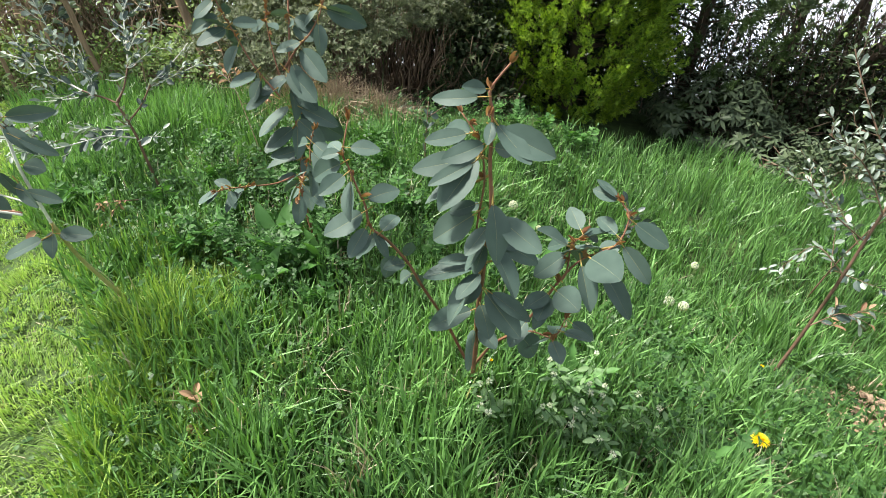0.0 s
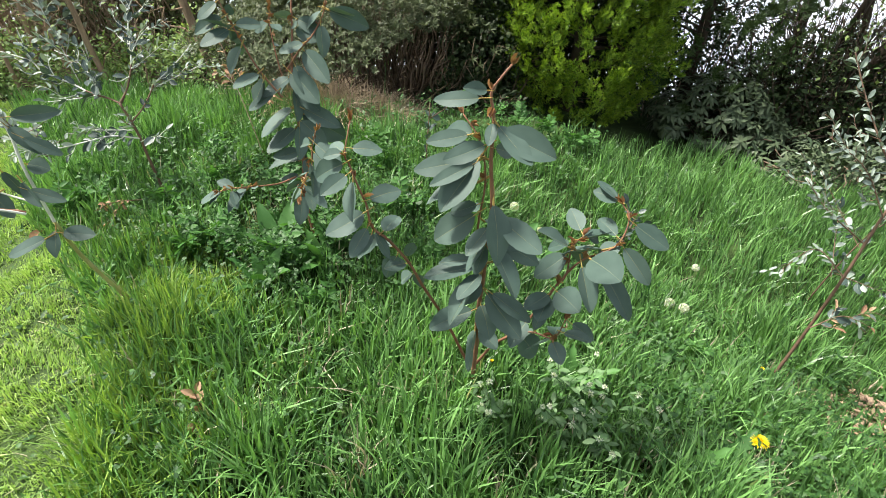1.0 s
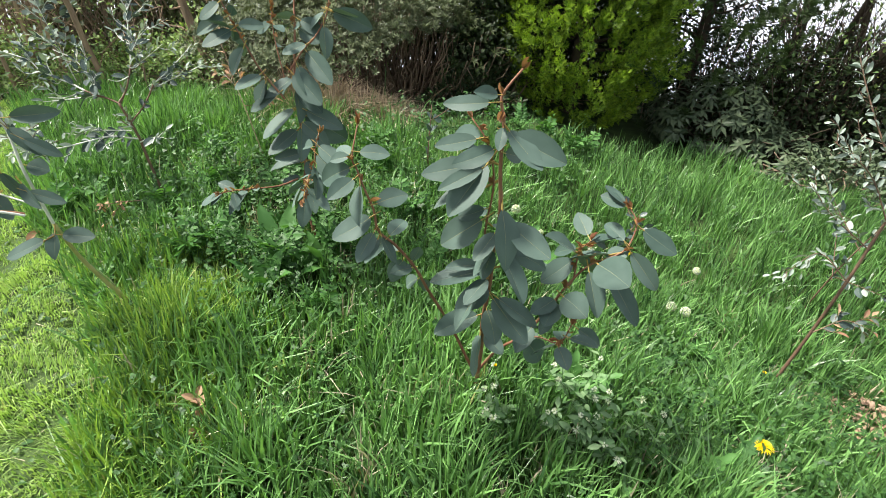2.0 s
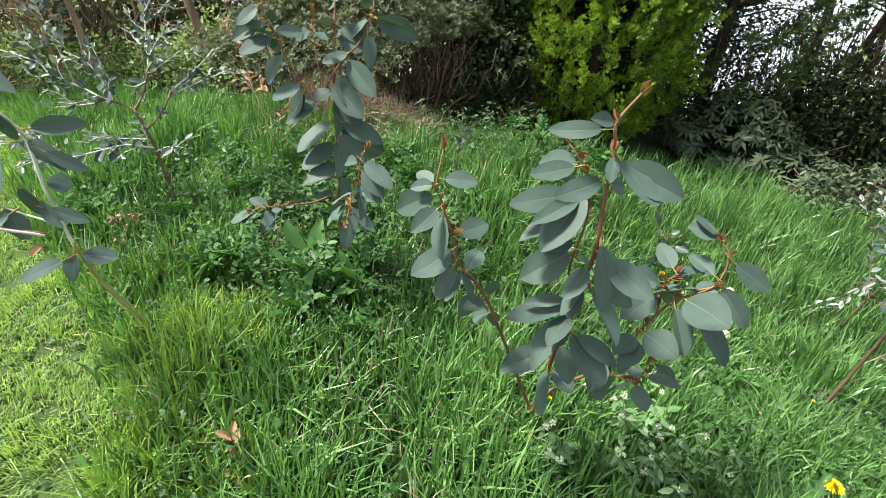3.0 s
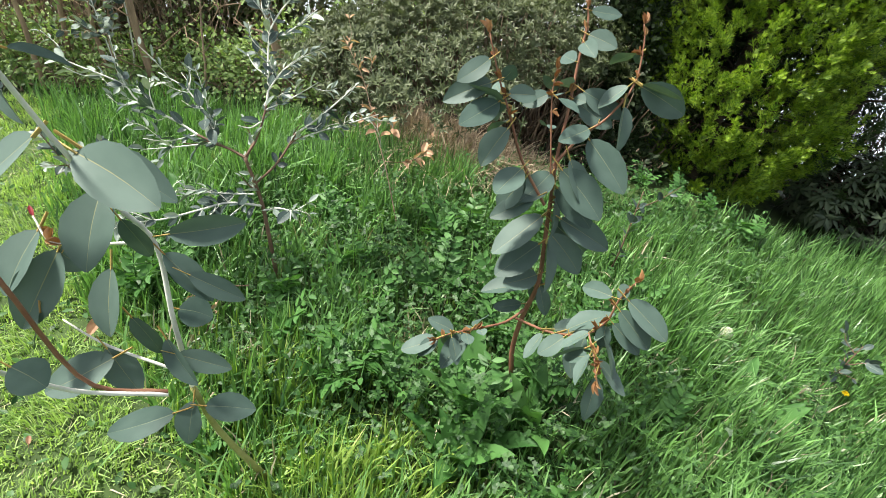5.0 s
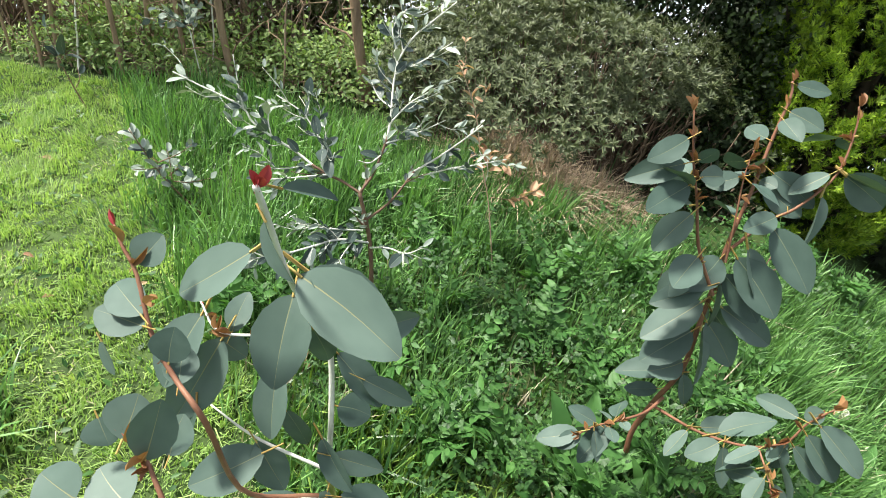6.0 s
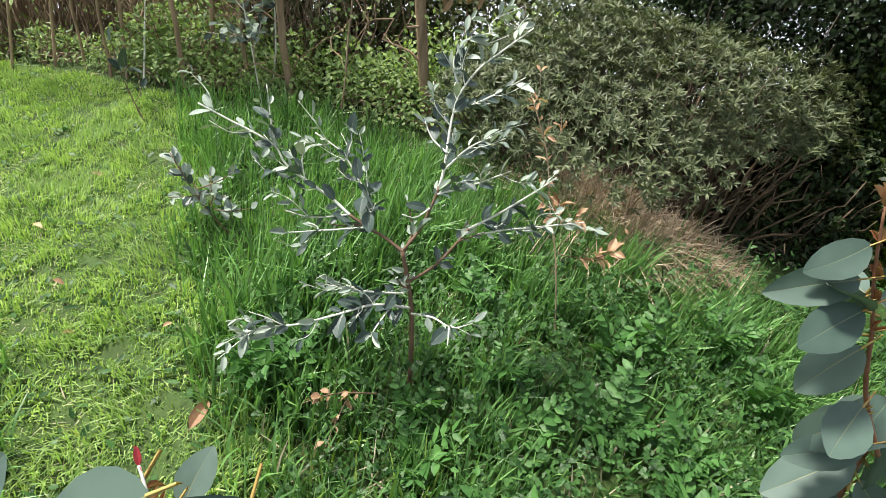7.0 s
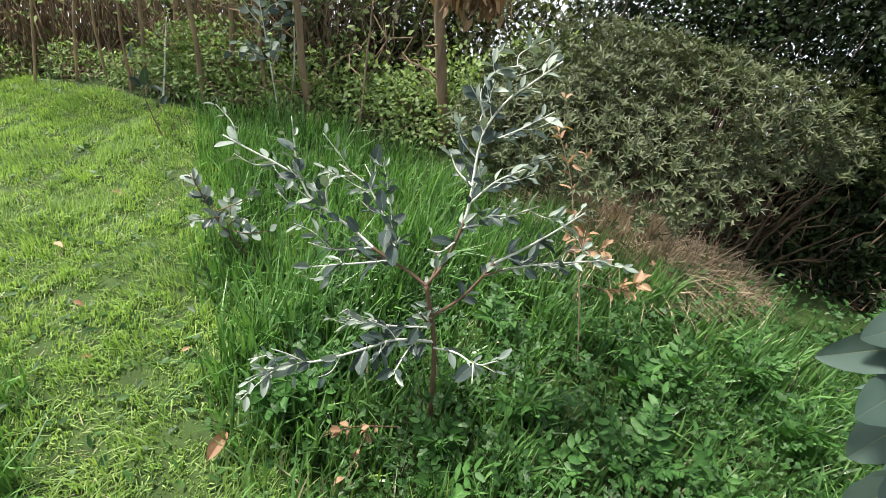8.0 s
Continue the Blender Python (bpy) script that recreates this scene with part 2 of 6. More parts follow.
def make_ground():
    fine = np.arange(-7.5, 7.5, 0.09)
    far = np.array([9, 12, 16, 22, 30, 45, 70, 110, 180, 300.0])
    ax = np.concatenate([-far[::-1], fine, far])
    gx, gy = np.meshgrid(ax - 1.0, ax + 1.5, indexing="ij")
    gz = ground_z(gx, gy)
    n = len(ax)
    i, j = np.meshgrid(np.arange(n - 1), np.arange(n - 1), indexing="ij")
    q = np.stack([i * n + j, (i + 1) * n + j, (i + 1) * n + j + 1, i * n + j + 1], -1).reshape(-1, 4)
    me = mesh_of("ground", np.stack([gx, gy, gz], -1).reshape(-1, 3), [q], [EARTH], smooth=True)
    tagged(new("ground", me), "dark earth under grass, sloping away behind the hedge", "ground", kind="structure")


make_ground()


def make_backdrop():
    m = bpy.data.materials.new("hazy_sky")
    m.use_nodes = True
    n = m.node_tree.nodes
    glow = n.new("ShaderNodeEmission")
    glow.inputs["Color"].default_value, glow.inputs["Strength"].default_value = (0.78, 0.82, 0.9, 1), 0.95
    m.node_tree.links.new(glow.outputs[0], n["Material Output"].inputs["Surface"])
    a = np.radians(np.linspace(35, 215, 40))
    lo = np.stack([-1 + 30 * np.cos(a), 1 + 30 * np.sin(a), np.full(40, -17.0)], -1)
    hi = lo + np.array([0, 0, 26.0])
    i = np.arange(39)
    q = np.stack([i, i + 1, i + 41, i + 40], -1)
    tagged(new("backdrop", mesh_of("backdrop", np.vstack([lo, hi]), [q], [m])), "pale overcast sky low behind the hedge", "sky", kind="structure")


make_backdrop()


# ---- grass ----
def edge_y(x):
    """Where the mown strip ends and the long grass begins."""
    return np.interp(x, [-7, -4.23, -3.9, -3.45, -3.09, -2.74, -2.43, -2.2, -1.678, -1.351, -1.128, -0.936, -0.5], [2.3, 1.58, 1.42, 1.25, 1.03, 0.91, 0.79, 0.72, 0.562, 0.359, 0.122, -0.137, -1.5])


def mown(x, y):
    """1 on the mown strip, 0 in the long grass."""
    e = edge_y(x) + 0.05 * soft_noise(x, y, 0.35, 11)
    strip = np.clip((e - y) / 0.16 + 0.5, 0, 1)
    rim = np.interp(x, [-3.7, -3.404, -2.835, -2.352, -2.2], [-2, 0.416, 0.339, 0.152, -2]) + 0.05 * soft_noise(x, y, 0.4, 12)
    return strip * np.clip((y - rim) / 0.12 + 0.5, 0, 1)


def hedge_line(x):
    """How far the grass reaches, as y over x."""
    return np.interp(x, [-7, -5.56, -5.17, -4.61, -4.18, -3.64, -3.04, -2.5, -1.9, -1.5, -1.1, -0.67, -0.42, -0.1, 0.55, 0.9, 1.8], [1.0, 1.16, 1.36, 1.5, 1.62, 1.9, 2.0, 2.15, 2.1, 2.35, 2.55, 2.85, 3.15, 3.4, 3.55, 3.6, 3.0])


def blades(x, y, height, width, lean, bend, steps=3, rng=None):
    """Arching blades of grass on the ground: verts and polys."""
    n = len(x)
    z = ground_z(x, y) - 0.01
    u = np.linspace(0, 1, steps + 1)[None, :]
    out = height[:, None] * bend[:, None] * u ** 2
    up = height[:, None] * (u - 0.42 * np.clip(bend[:, None], 0, 1.4) * u ** 2.2)
    dx, dy = np.cos(lean)[:, None], np.sin(lean)[:, None]
    tw = lean + np.pi / 2 + rng.normal(0, 0.7, n)
    wx, wy = np.cos(tw)[:, None], np.sin(tw)[:, None]
    w = width[:, None] * np.sqrt(np.clip(1 - u ** 1.6, 0, 1)) * 0.5 * (0.75 + 0.5 * np.minimum(u * 3, 1))
    cx, cy, cz = x[:, None] + dx * out, y[:, None] + dy * out, z[:, None] + up
    left = np.stack([cx - wx * w, cy - wy * w, cz], -1)[:, :-1]
    right = np.stack([cx + wx * w, cy + wy * w, cz + 0.15 * w], -1)[:, :-1]
    tip = np.stack([cx, cy, cz], -1)[:, -1:]
    v = np.concatenate([np.stack([left, right], 2).reshape(n, -1, 3), tip], 1)
    k = 2 * steps + 1
    base = (np.arange(n) * k)[:, None]
    quads = np.concatenate([base + np.array([[2 * s, 2 * s + 1, 2 * s + 3, 2 * s + 2]]) for s in range(steps - 1)]) if steps > 1 else np.zeros((0, 4))
    tris = base + np.array([[2 * steps - 2, 2 * steps - 1, 2 * steps]])
    return v.reshape(-1, 3), [quads, tris]


def weedy(x, y):
    """How far broad-leaved weeds take the place of grass."""
    spots = [(-1.149, 1.037, 0.3, 0.95), (-1.421, 1.223, 0.33, 0.95), (-1.645, 1.557, 0.36, 0.95), (-1.361, 1.619, 0.33, 0.85), (-1.001, 1.388, 0.27, 0.8), (-1.43, 0.926, 0.2, 0.8),
             (-0.198, 1.975, 0.25, 0.6), (-1.914, 0.979, 0.2, 0.7), (-1.949, 1.311, 0.3, 0.7), (-1.57, 1.05, 0.25, 0.8), (-0.958, 3.213, 0.35, 0.8), (0.77, 1.647, 0.3, 0.6), (-1.62, 2.022, 0.3, 0.5), (0.35, 1.2, 0.28, 0.6), (0.1, 1.55, 0.3, 0.5), (-0.2, 1.25, 0.25, 0.5), (0.6, 1.25, 0.3, 0.55), (-1.2, 2.42, 0.28, 0.9), (-0.9, 2.6, 0.3, 0.7)]
    w = 0.08
    for a, b, r, s in spots:
        w = np.maximum(w, s * np.exp(-((x - a) ** 2 + (y - b) ** 2) / (2 * r * r) * 1.4))
    return np.clip(w + 0.12 * soft_noise(x, y, 0.3, 21), 0, 0.95)


def long_grass(name, box, count, low, high, width, seed, label, mat=None, keep=None, steps=3):
    rng = np.random.default_rng(seed)
    x, y = rng.uniform(box[0], box[1], count), rng.uniform(box[2], box[3], count)
    # blades stand in tufts
    t = rng.integers(0, max(count // 22, 1), count)
    tx, ty = rng.uniform(box[0], box[1], count // 22 + 1), rng.uniform(box[2], box[3], count // 22 + 1)
    tuft = rng.random(count) < 0.62
    x = np.where(tuft, tx[t] + rng.normal(0, 0.022, count), x)
    y = np.where(tuft, ty[t] + rng.normal(0, 0.022, count), y)
    ok = (rng.random(count) > mown(x, y)) & (y < hedge_line(x) + rng.normal(0.05, 0.12, count))
    if keep is not None:
        ok &= rng.random(count) < keep(x, y)
    x, y, t, tuft = x[ok], y[ok], t[ok], tuft[ok]
    n = len(x)
    h = rng.uniform(low, high, n) * (1 + 0.25 * soft_noise(x, y, 0.6, seed + 1)) * (1 - 0.45 * weedy(x, y))
    wind = 0.6 + 1.6 * np.clip((x + 0.6) / 0.8, 0, 1) + 1.2 * soft_noise(x, y, 0.7, seed + 2)
    lean = np.where(tuft, np.arctan2(y - ty[t], x - tx[t]) * 0.8 + wind * 0.4, wind) + rng.normal(0, 1.4, n)
    bend = np.clip(rng.gamma(1.8, 0.19, n), 0.02, 1.3)
    b = Build()
    b.add(*blades(x, y, h, rng.uniform(0.6, 1.3, n) * width, lean, bend, steps, rng))
    tagged(new(name, b.mesh(name, mat or GRASS)), label, "grass", kind="stuff")


long_grass("long_grass", (-2.6, 1.3, -0.6, 2.1), 100000, 0.09, 0.25, 0.0072, 31, "lush green long grass in leaning tufts", keep=lambda x, y: 1 - 0.88 * weedy(x, y))
long_grass("far_grass", (-5.2, 1.6, -0.3, 4.3), 140000, 0.09, 0.21, 0.0064, 37, "bright green long grass running up to the hedge", steps=2, keep=lambda x, y: np.where(y < 2.1, np.where(x > -2.6, 0.0, 1.0), 1.0) * (1 - 0.4 * weedy(x, y)))
long_grass("tall_tuft_grass", (-2.3, -1.75, 1.6, 2.5), 3500, 0.18, 0.3, 0.006, 41, "taller tufts of green grass behind the silver sapling")
long_grass("straw_blade", (-2.2, 1.2, 0.0, 2.2), 2200, 0.1, 0.22, 0.005, 43, "scattered dry straw blades in the long grass", mat=STRAW)


def near_edge(x, y):
    """The pale tufts, coloured as sunlit, along the rim of the mown strip."""
    w = 0
    for a, b, r in [(-1.371, 0.64, 0.16), (-1.165, 0.426, 0.16), (-1.578, 0.747, 0.13), (-1.253, 0.58, 0.16), (-1.029, 0.198, 0.15), (-1.695, 0.697, 0.1)]:
        w = np.maximum(w, np.exp(-((x - a) ** 2 + (y - b) ** 2) / (2 * r * r)))
    return w


long_grass("pale_grass", (-2.0, -0.7, -0.1, 1.1), 17000, 0.1, 0.22, 0.006, 47, "pale yellow-green tufts of grass at the lawn's rim", mat=PALE_SUNLIT_GRASS, keep=near_edge)


def mown_grass():
    rng = np.random.default_rng(51)
    n = 330000
    x = -0.4 - 5.9 * rng.random(n) ** 1.25
    y = rng.uniform(-1.3, 2.2, n)
    ok = (rng.random(n) < 1.3 * mown(x, y)) & (y < hedge_line(x))
    x, y = x[ok], y[ok]
    n = len(x)
    h = rng.uniform(0.022, 0.062, n) * np.clip(1 + 0.35 * soft_noise(x, y, 0.35, 52) + 0.35 * soft_noise(x, y, 0.14, 53), 0.35, 1.9) * (1 + 0.9 * (1 - mown(x, y)))
    b = Build()
    b.add(*blades(x, y, h, rng.uniform(0.0025, 0.005, n), soft_noise(x, y, 0.5, 57) * 2 + rng.normal(0, 0.9, n), np.clip(rng.gamma(2.2, 0.22, n), 0.05, 1.3), 2, rng))
    tagged(new("mown_grass", b.mesh("mown_grass", LAWN)), "short mown yellowish-green lawn strip", "lawn", kind="stuff")


mown_grass()


def thatch():
    """Dry clippings lying in the lawn."""
    rng = np.random.default_rng(55)
    n = 12000
    x = -0.4 - 5.5 * rng.random(n) ** 1.2
    y = rng.uniform(-1.2, 2.0, n)
    patch = np.clip(soft_noise(x, y, 0.55, 56) * 0.8 + 0.35, 0.05, 1)
    ok = (rng.random(n) < mown(x, y) * patch) & (y < hedge_line(x))
    x, y = x[ok], y[ok]
    n = len(x)
    b = Build()
    b.add(*blades(x, y, rng.uniform(0.02, 0.05, n), rng.uniform(0.002, 0.004, n), rng.uniform(0, 6.28, n), rng.uniform(0.9, 1.8, n), 2, rng))
    tagged(new("lawn_clippings", b.mesh("lawn_clippings", STRAW)), "dry straw clippings lying in the mown lawn", "clippings", kind="stuff")


thatch()

# ---- leaf shapes used again and again: verts and polys, x along the leaf ----
LANCE = (np.array([(0, 0, 0), (0.35, 0.5, 0.06), (0.35, -0.5, 0.06), (0.75, 0.36, 0.02), (0.75, -0.36, 0.02), (1, 0, -0.06), (0.4, 0, 0), (0.75, 0, -0.03)]),
         [[[0, 6, 1], [0, 2, 6], [3, 7, 5], [4, 5, 7]], [[1, 6, 7, 3], [6, 2, 4, 7]]])

SMALL = (np.array([(0, 0, 0), (0.42, 0.5, 0.06), (0.42, -0.5, 0.06), (1, 0, -0.05), (0.5, 0, 0)]), [[[0, 4, 1], [0, 2, 4], [1, 4, 3], [2, 3, 4]]])


def lobed_leaf():
    """Three toothed lobes on a stalk, like creeping buttercup."""
    v, f = [], []
    for a in (-1.25, 0, 1.25):
        c, s = math.cos(a), math.sin(a)
        o = len(v)
        for x, y, z in ((0, 0, 0), (0.45, 0.3, 0.05), (0.72, 0.42, 0), (0.78, 0.16, 0.02), (1, 0, -0.05), (0.78, -0.16, 0.02), (0.72, -0.42, 0), (0.45, -0.3, 0.05)):
            v.append((x * c - y * s, x * s + y * c, z))
        f += [[o, o + 1, o + 3], [o + 1, o + 2, o + 3], [o, o + 3, o + 4], [o, o + 4, o + 5], [o, o + 5, o + 7], [o + 5, o + 6, o + 7]]
    return np.array(v) * np.array([0.5, 0.5, 0.5]), [f]


def whorl(count, tilt, width, seed):
    """A shoot tip with narrow leaves all round."""
    r = np.random.default_rng(seed)
    b = Build()
    a = np.arange(count) * 2.4 + r.uniform(0, 0.4, count)
    t = tilt + r.uniform(-0.35, 0.35, count)
    d = np.stack([np.cos(a) * np.cos(t), np.sin(a) * np.cos(t), np.sin(t)], -1)
    fr = frames_from(d, np.array([0, 0, 1.0]) + 0 * d)
    b.scatter(SMALL, np.stack([0 * a, 0 * a, np.linspace(0, 0.35, count)], -1), fr, np.stack([r.uniform(0.7, 1.1, count), np.full(count, width), np.ones(count)], -1))
    return np.concatenate(b.v), [np.concatenate(x) for x in b.f.values() if x]


def weeds():
    rng = np.random.default_rng(61)
    n = 85000
    x, y = rng.uniform(-2.6, 1.3, n), rng.uniform(0.1, 3.7, n)
    ok = (rng.random(n) < weedy(x, y) ** 1.2) & (rng.random(n) > mown(x, y)) & (y < hedge_line(x) + 0.1)
    x, y = x[ok], y[ok]
    n = len(x)
    z = ground_z(x, y) + rng.uniform(0.04, 0.17, n) * (1 + 0.5 * soft_noise(x, y, 0.25, 62))
    a = rng.uniform(0, 6.28, n)
    d = np.stack([np.cos(a), np.sin(a), rng.normal(0, 0.35, n)], -1)
    up = np.stack([rng.normal(0, 0.5, n), rng.normal(0, 0.5, n), np.ones(n)], -1)
    b = Build()
    b.scatter(lobed_leaf(), np.stack([x, y, z], -1), frames_from(d, up), 0.012 + 0.023 * rng.random(n) ** 1.4)
    tagged(new("buttercup_leaves", b.mesh("buttercup_leaves", WEED)), "dense patch of lobed green buttercup leaves among grass", "weeds", kind="stuff")
    n = 5200
    x, y = rng.uniform(-6.5, 1.2, n), rng.uniform(-0.8, 3.2, n)
    ok = (y < hedge_line(x)) & ((rng.random(n) < 0.4) | (mown(x, y) > 0.5))
    x, y = x[ok], y[ok]
    n = len(x)
    a = rng.uniform(0, 6.28, n)
    d = np.stack([np.cos(a), np.sin(a), rng.normal(0.2, 0.2, n)], -1)
    z = ground_z(x, y) + np.where(mown(x, y) > 0.5, 0.02, 0.08) * rng.uniform(0.5, 1.3, n)
    b = Build()
    b.scatter(LANCE, np.stack([x, y, z], -1), frames_from(d, np.array([[0, 0, 1.0]]) + rng.normal(0, 0.3, (n, 3))), np.stack([rng.uniform(0.015, 0.05, n), rng.uniform(0.008, 0.02, n), np.full(n, 0.03)], -1))
    tagged(new("small_weed_leaves", b.mesh("small_weed_leaves", WEED)), "small broad weed leaves mixed into lawn and grass", "weeds", kind="stuff")


weeds()


# ---- hedge, trees and shrubs behind the grass ----
def in_ellipsoid(rng, n, centre, radii, turn, shell=0.5):
    """Places in the outer part of an ellipsoid and the ways outward."""
    d = unit(rng.normal(0, 1, (n, 3)))
    r = rng.uniform(shell, 1, n)[:, None] ** 0.7
    bump = 1 + 0.13 * np.sin(d[:, :1] * 7 + centre[0]) * np.sin(d[:, 1:2] * 6 + 1) + 0.1 * np.sin(d[:, 2:] * 8)
    p = d * r * bump * np.asarray(radii)
    c, s = math.cos(turn), math.sin(turn)
    rot = np.array([[c, -s, 0], [s, c, 0], [0, 0, 1]])
    return p @ rot.T + np.asarray(centre), unit(d / np.asarray(radii)) @ rot.T


def leaf_cloud(rng, n, centre, radii, turn, size, width, droop=0.0, shell=0.45, template=LANCE, floor=True):
    p, o = in_ellipsoid(rng, n, centre, radii, turn, shell)
    if floor:
        ok = p[:, 2] > ground_z(p[:, 0], p[:, 1]) + 0.02
        p, o = p[ok], o[ok]
    n = len(p)
    d = unit(o + rng.normal(0, 0.75, (n, 3)) + np.array([0, 0, -droop]))
    s = rng.uniform(0.65, 1.25, n) * size
    return p, frames_from(d, o * 0.6 + np.array([0, 0, 1.0]) + rng.normal(0, 0.35, (n, 3))), np.stack([s, s * width, s], -1)


def twigs(rng, base, tips, r0, r1, wobble=0.08, sides=4, steps=6):
    b = Build()
    for tip in tips:
        line = np.asarray(base) + np.linspace(0, 1, steps)[:, None] * (np.asarray(tip) - np.asarray(base))
        line[1:] += np.cumsum(rng.normal(0, wobble / steps, (steps - 1, 3)), 0)
        b.add(*tube(line, [r0, r1], sides))
    return b


HEDGE_TURN = math.atan2(0.55, 0.83)


def hedge_shrub():
    rng = np.random.default_rng(71)
    base = (-2.034, 2.904)
    th = thing("hedge_shrub", (*base, float(ground_z(*base))), "large dense grey-green shrub with narrow leaves over brown stalks", "shrub")
    o = np.array(th.location)
    b = Build()
    tmpl = whorl(9, 0.5, 0.2, 72)
    for centre, radii, n in (((-2.084, 2.816, 0.366), (1.0, 0.68, 0.46), 8200), ((-1.729, 2.934, 0.311), (0.44, 0.48, 0.38), 2800), ((-2.563, 2.726, 0.395), (0.52, 0.5, 0.42), 2400)):
        p, d = in_ellipsoid(rng, n, centre, radii, HEDGE_TURN, 0.75)
        ok = p[:, 2] > ground_z(p[:, 0], p[:, 1]) + 0.24 + 0.12 * soft_noise(p[:, 0], p[:, 1], 0.45, 73) + rng.normal(0, 0.05, len(p)) + 0.3 * np.clip((p[:, 0] + 2.0) / 0.5, 0, 1)
        p, d = p[ok], d[ok]
        m = len(p)
        up = unit(d + rng.normal(0, 0.35, (m, 3)) + np.array([0, 0, 0.5]))
        side = unit(np.cross(up, rng.normal(0, 1, (m, 3))))
        fr = np.stack([side, np.cross(up, side), up], -1)
        b.scatter(tmpl, p - o, fr, rng.uniform(0.026, 0.046, m))
    part("foliage", b.mesh("shrub_foliage", OLEARIA), th)
    tips, _ = in_ellipsoid(rng, 700, (-2.086, 2.974, 0.365), (1.15, 0.6, 0.42), HEDGE_TURN, 0.5)
    tips = tips[tips[:, 2] > 0]
    b = Build()
    for q in tips:
        foot = np.array([base[0] + 0.75 * (q[0] - base[0]), base[1] + 0.6 * (q[1] - base[1]), 0])
        foot[2] = float(ground_z(foot[0], foot[1]))
        b.add(*tube(twig_line(rng, foot, q, 6, 0.05) - o, [0.007, 0.0025], 4))
    part("stalk_tangle", b.mesh("stalk_tangle", SHRUB_STALK), th, "brown bare stalks", kind="stuff")


def twig_line(rng, a, b, steps, wobble):
    line = np.asarray(a) + np.linspace(0, 1, steps)[:, None] * (np.asarray(b) - np.asarray(a))
    line[1:-1] += rng.normal(0, wobble / 2, (steps - 2, 3))
    return line


hedge_shrub()


def dry_grass():
    rng = np.random.default_rng(75)
    n = 5600
    # stalks stand in clumps with dark gaps between, some hanging and broken
    c = rng.integers(0, 70, n)
    x = -2.28 + 0.72 * (rng.random(70) ** 1.3)[c] + rng.normal(0, 0.03, n)
    y = hedge_line(x) + 0.1 + rng.normal(0, 0.07, 70)[c] + rng.normal(0.02, 0.04, n)
    tall = rng.uniform(0.1, 0.36, n) * np.clip((-1.4 - x) / 0.5, 0.35, 1)
    b = Build()
    b.add(*blades(x, y, tall, rng.uniform(0.002, 0.006, n), rng.uniform(0, 6.28, n), np.clip(rng.gamma(2.4, 0.34, n), 0.05, 1.6), 4, rng))
    tagged(new("dry_grass", b.mesh("dry_grass", DRY)), "bleached dry grass hanging under the shrub", "dry grass", kind="stuff")


dry_grass()


def spray():
    """A flat feathery spray of scale leaves."""
    b = Build()
    fine = (np.array([(0, 0.05, 0), (0, -0.05, 0), (0.6, 0.07, 0.02), (0.6, -0.07, 0.02), (1, 0, 0)]), [[[0, 1, 3, 2]], [[2, 3, 4]]])
    items = [(0, 0, 1.0, 0)]
    for k in range(2):
        for s in (-1, 1):
            items.append((0.2 + 0.3 * k, s * 0.7, 0.55 - 0.12 * k, s))
    p = np.array([(i[0], 0, 0) for i in items])
    d = np.array([(math.cos(i[1]), math.sin(i[1]), 0.1) for i in items])
    b.scatter(fine, p, frames_from(d, np.array([[0, 0, 1.0]]) + 0 * d), np.stack([[i[2] for i in items], np.full(len(items), 0.9), np.ones(len(items))], -1))
    return np.concatenate(b.v), [np.concatenate(x) for x in b.f.values() if x]


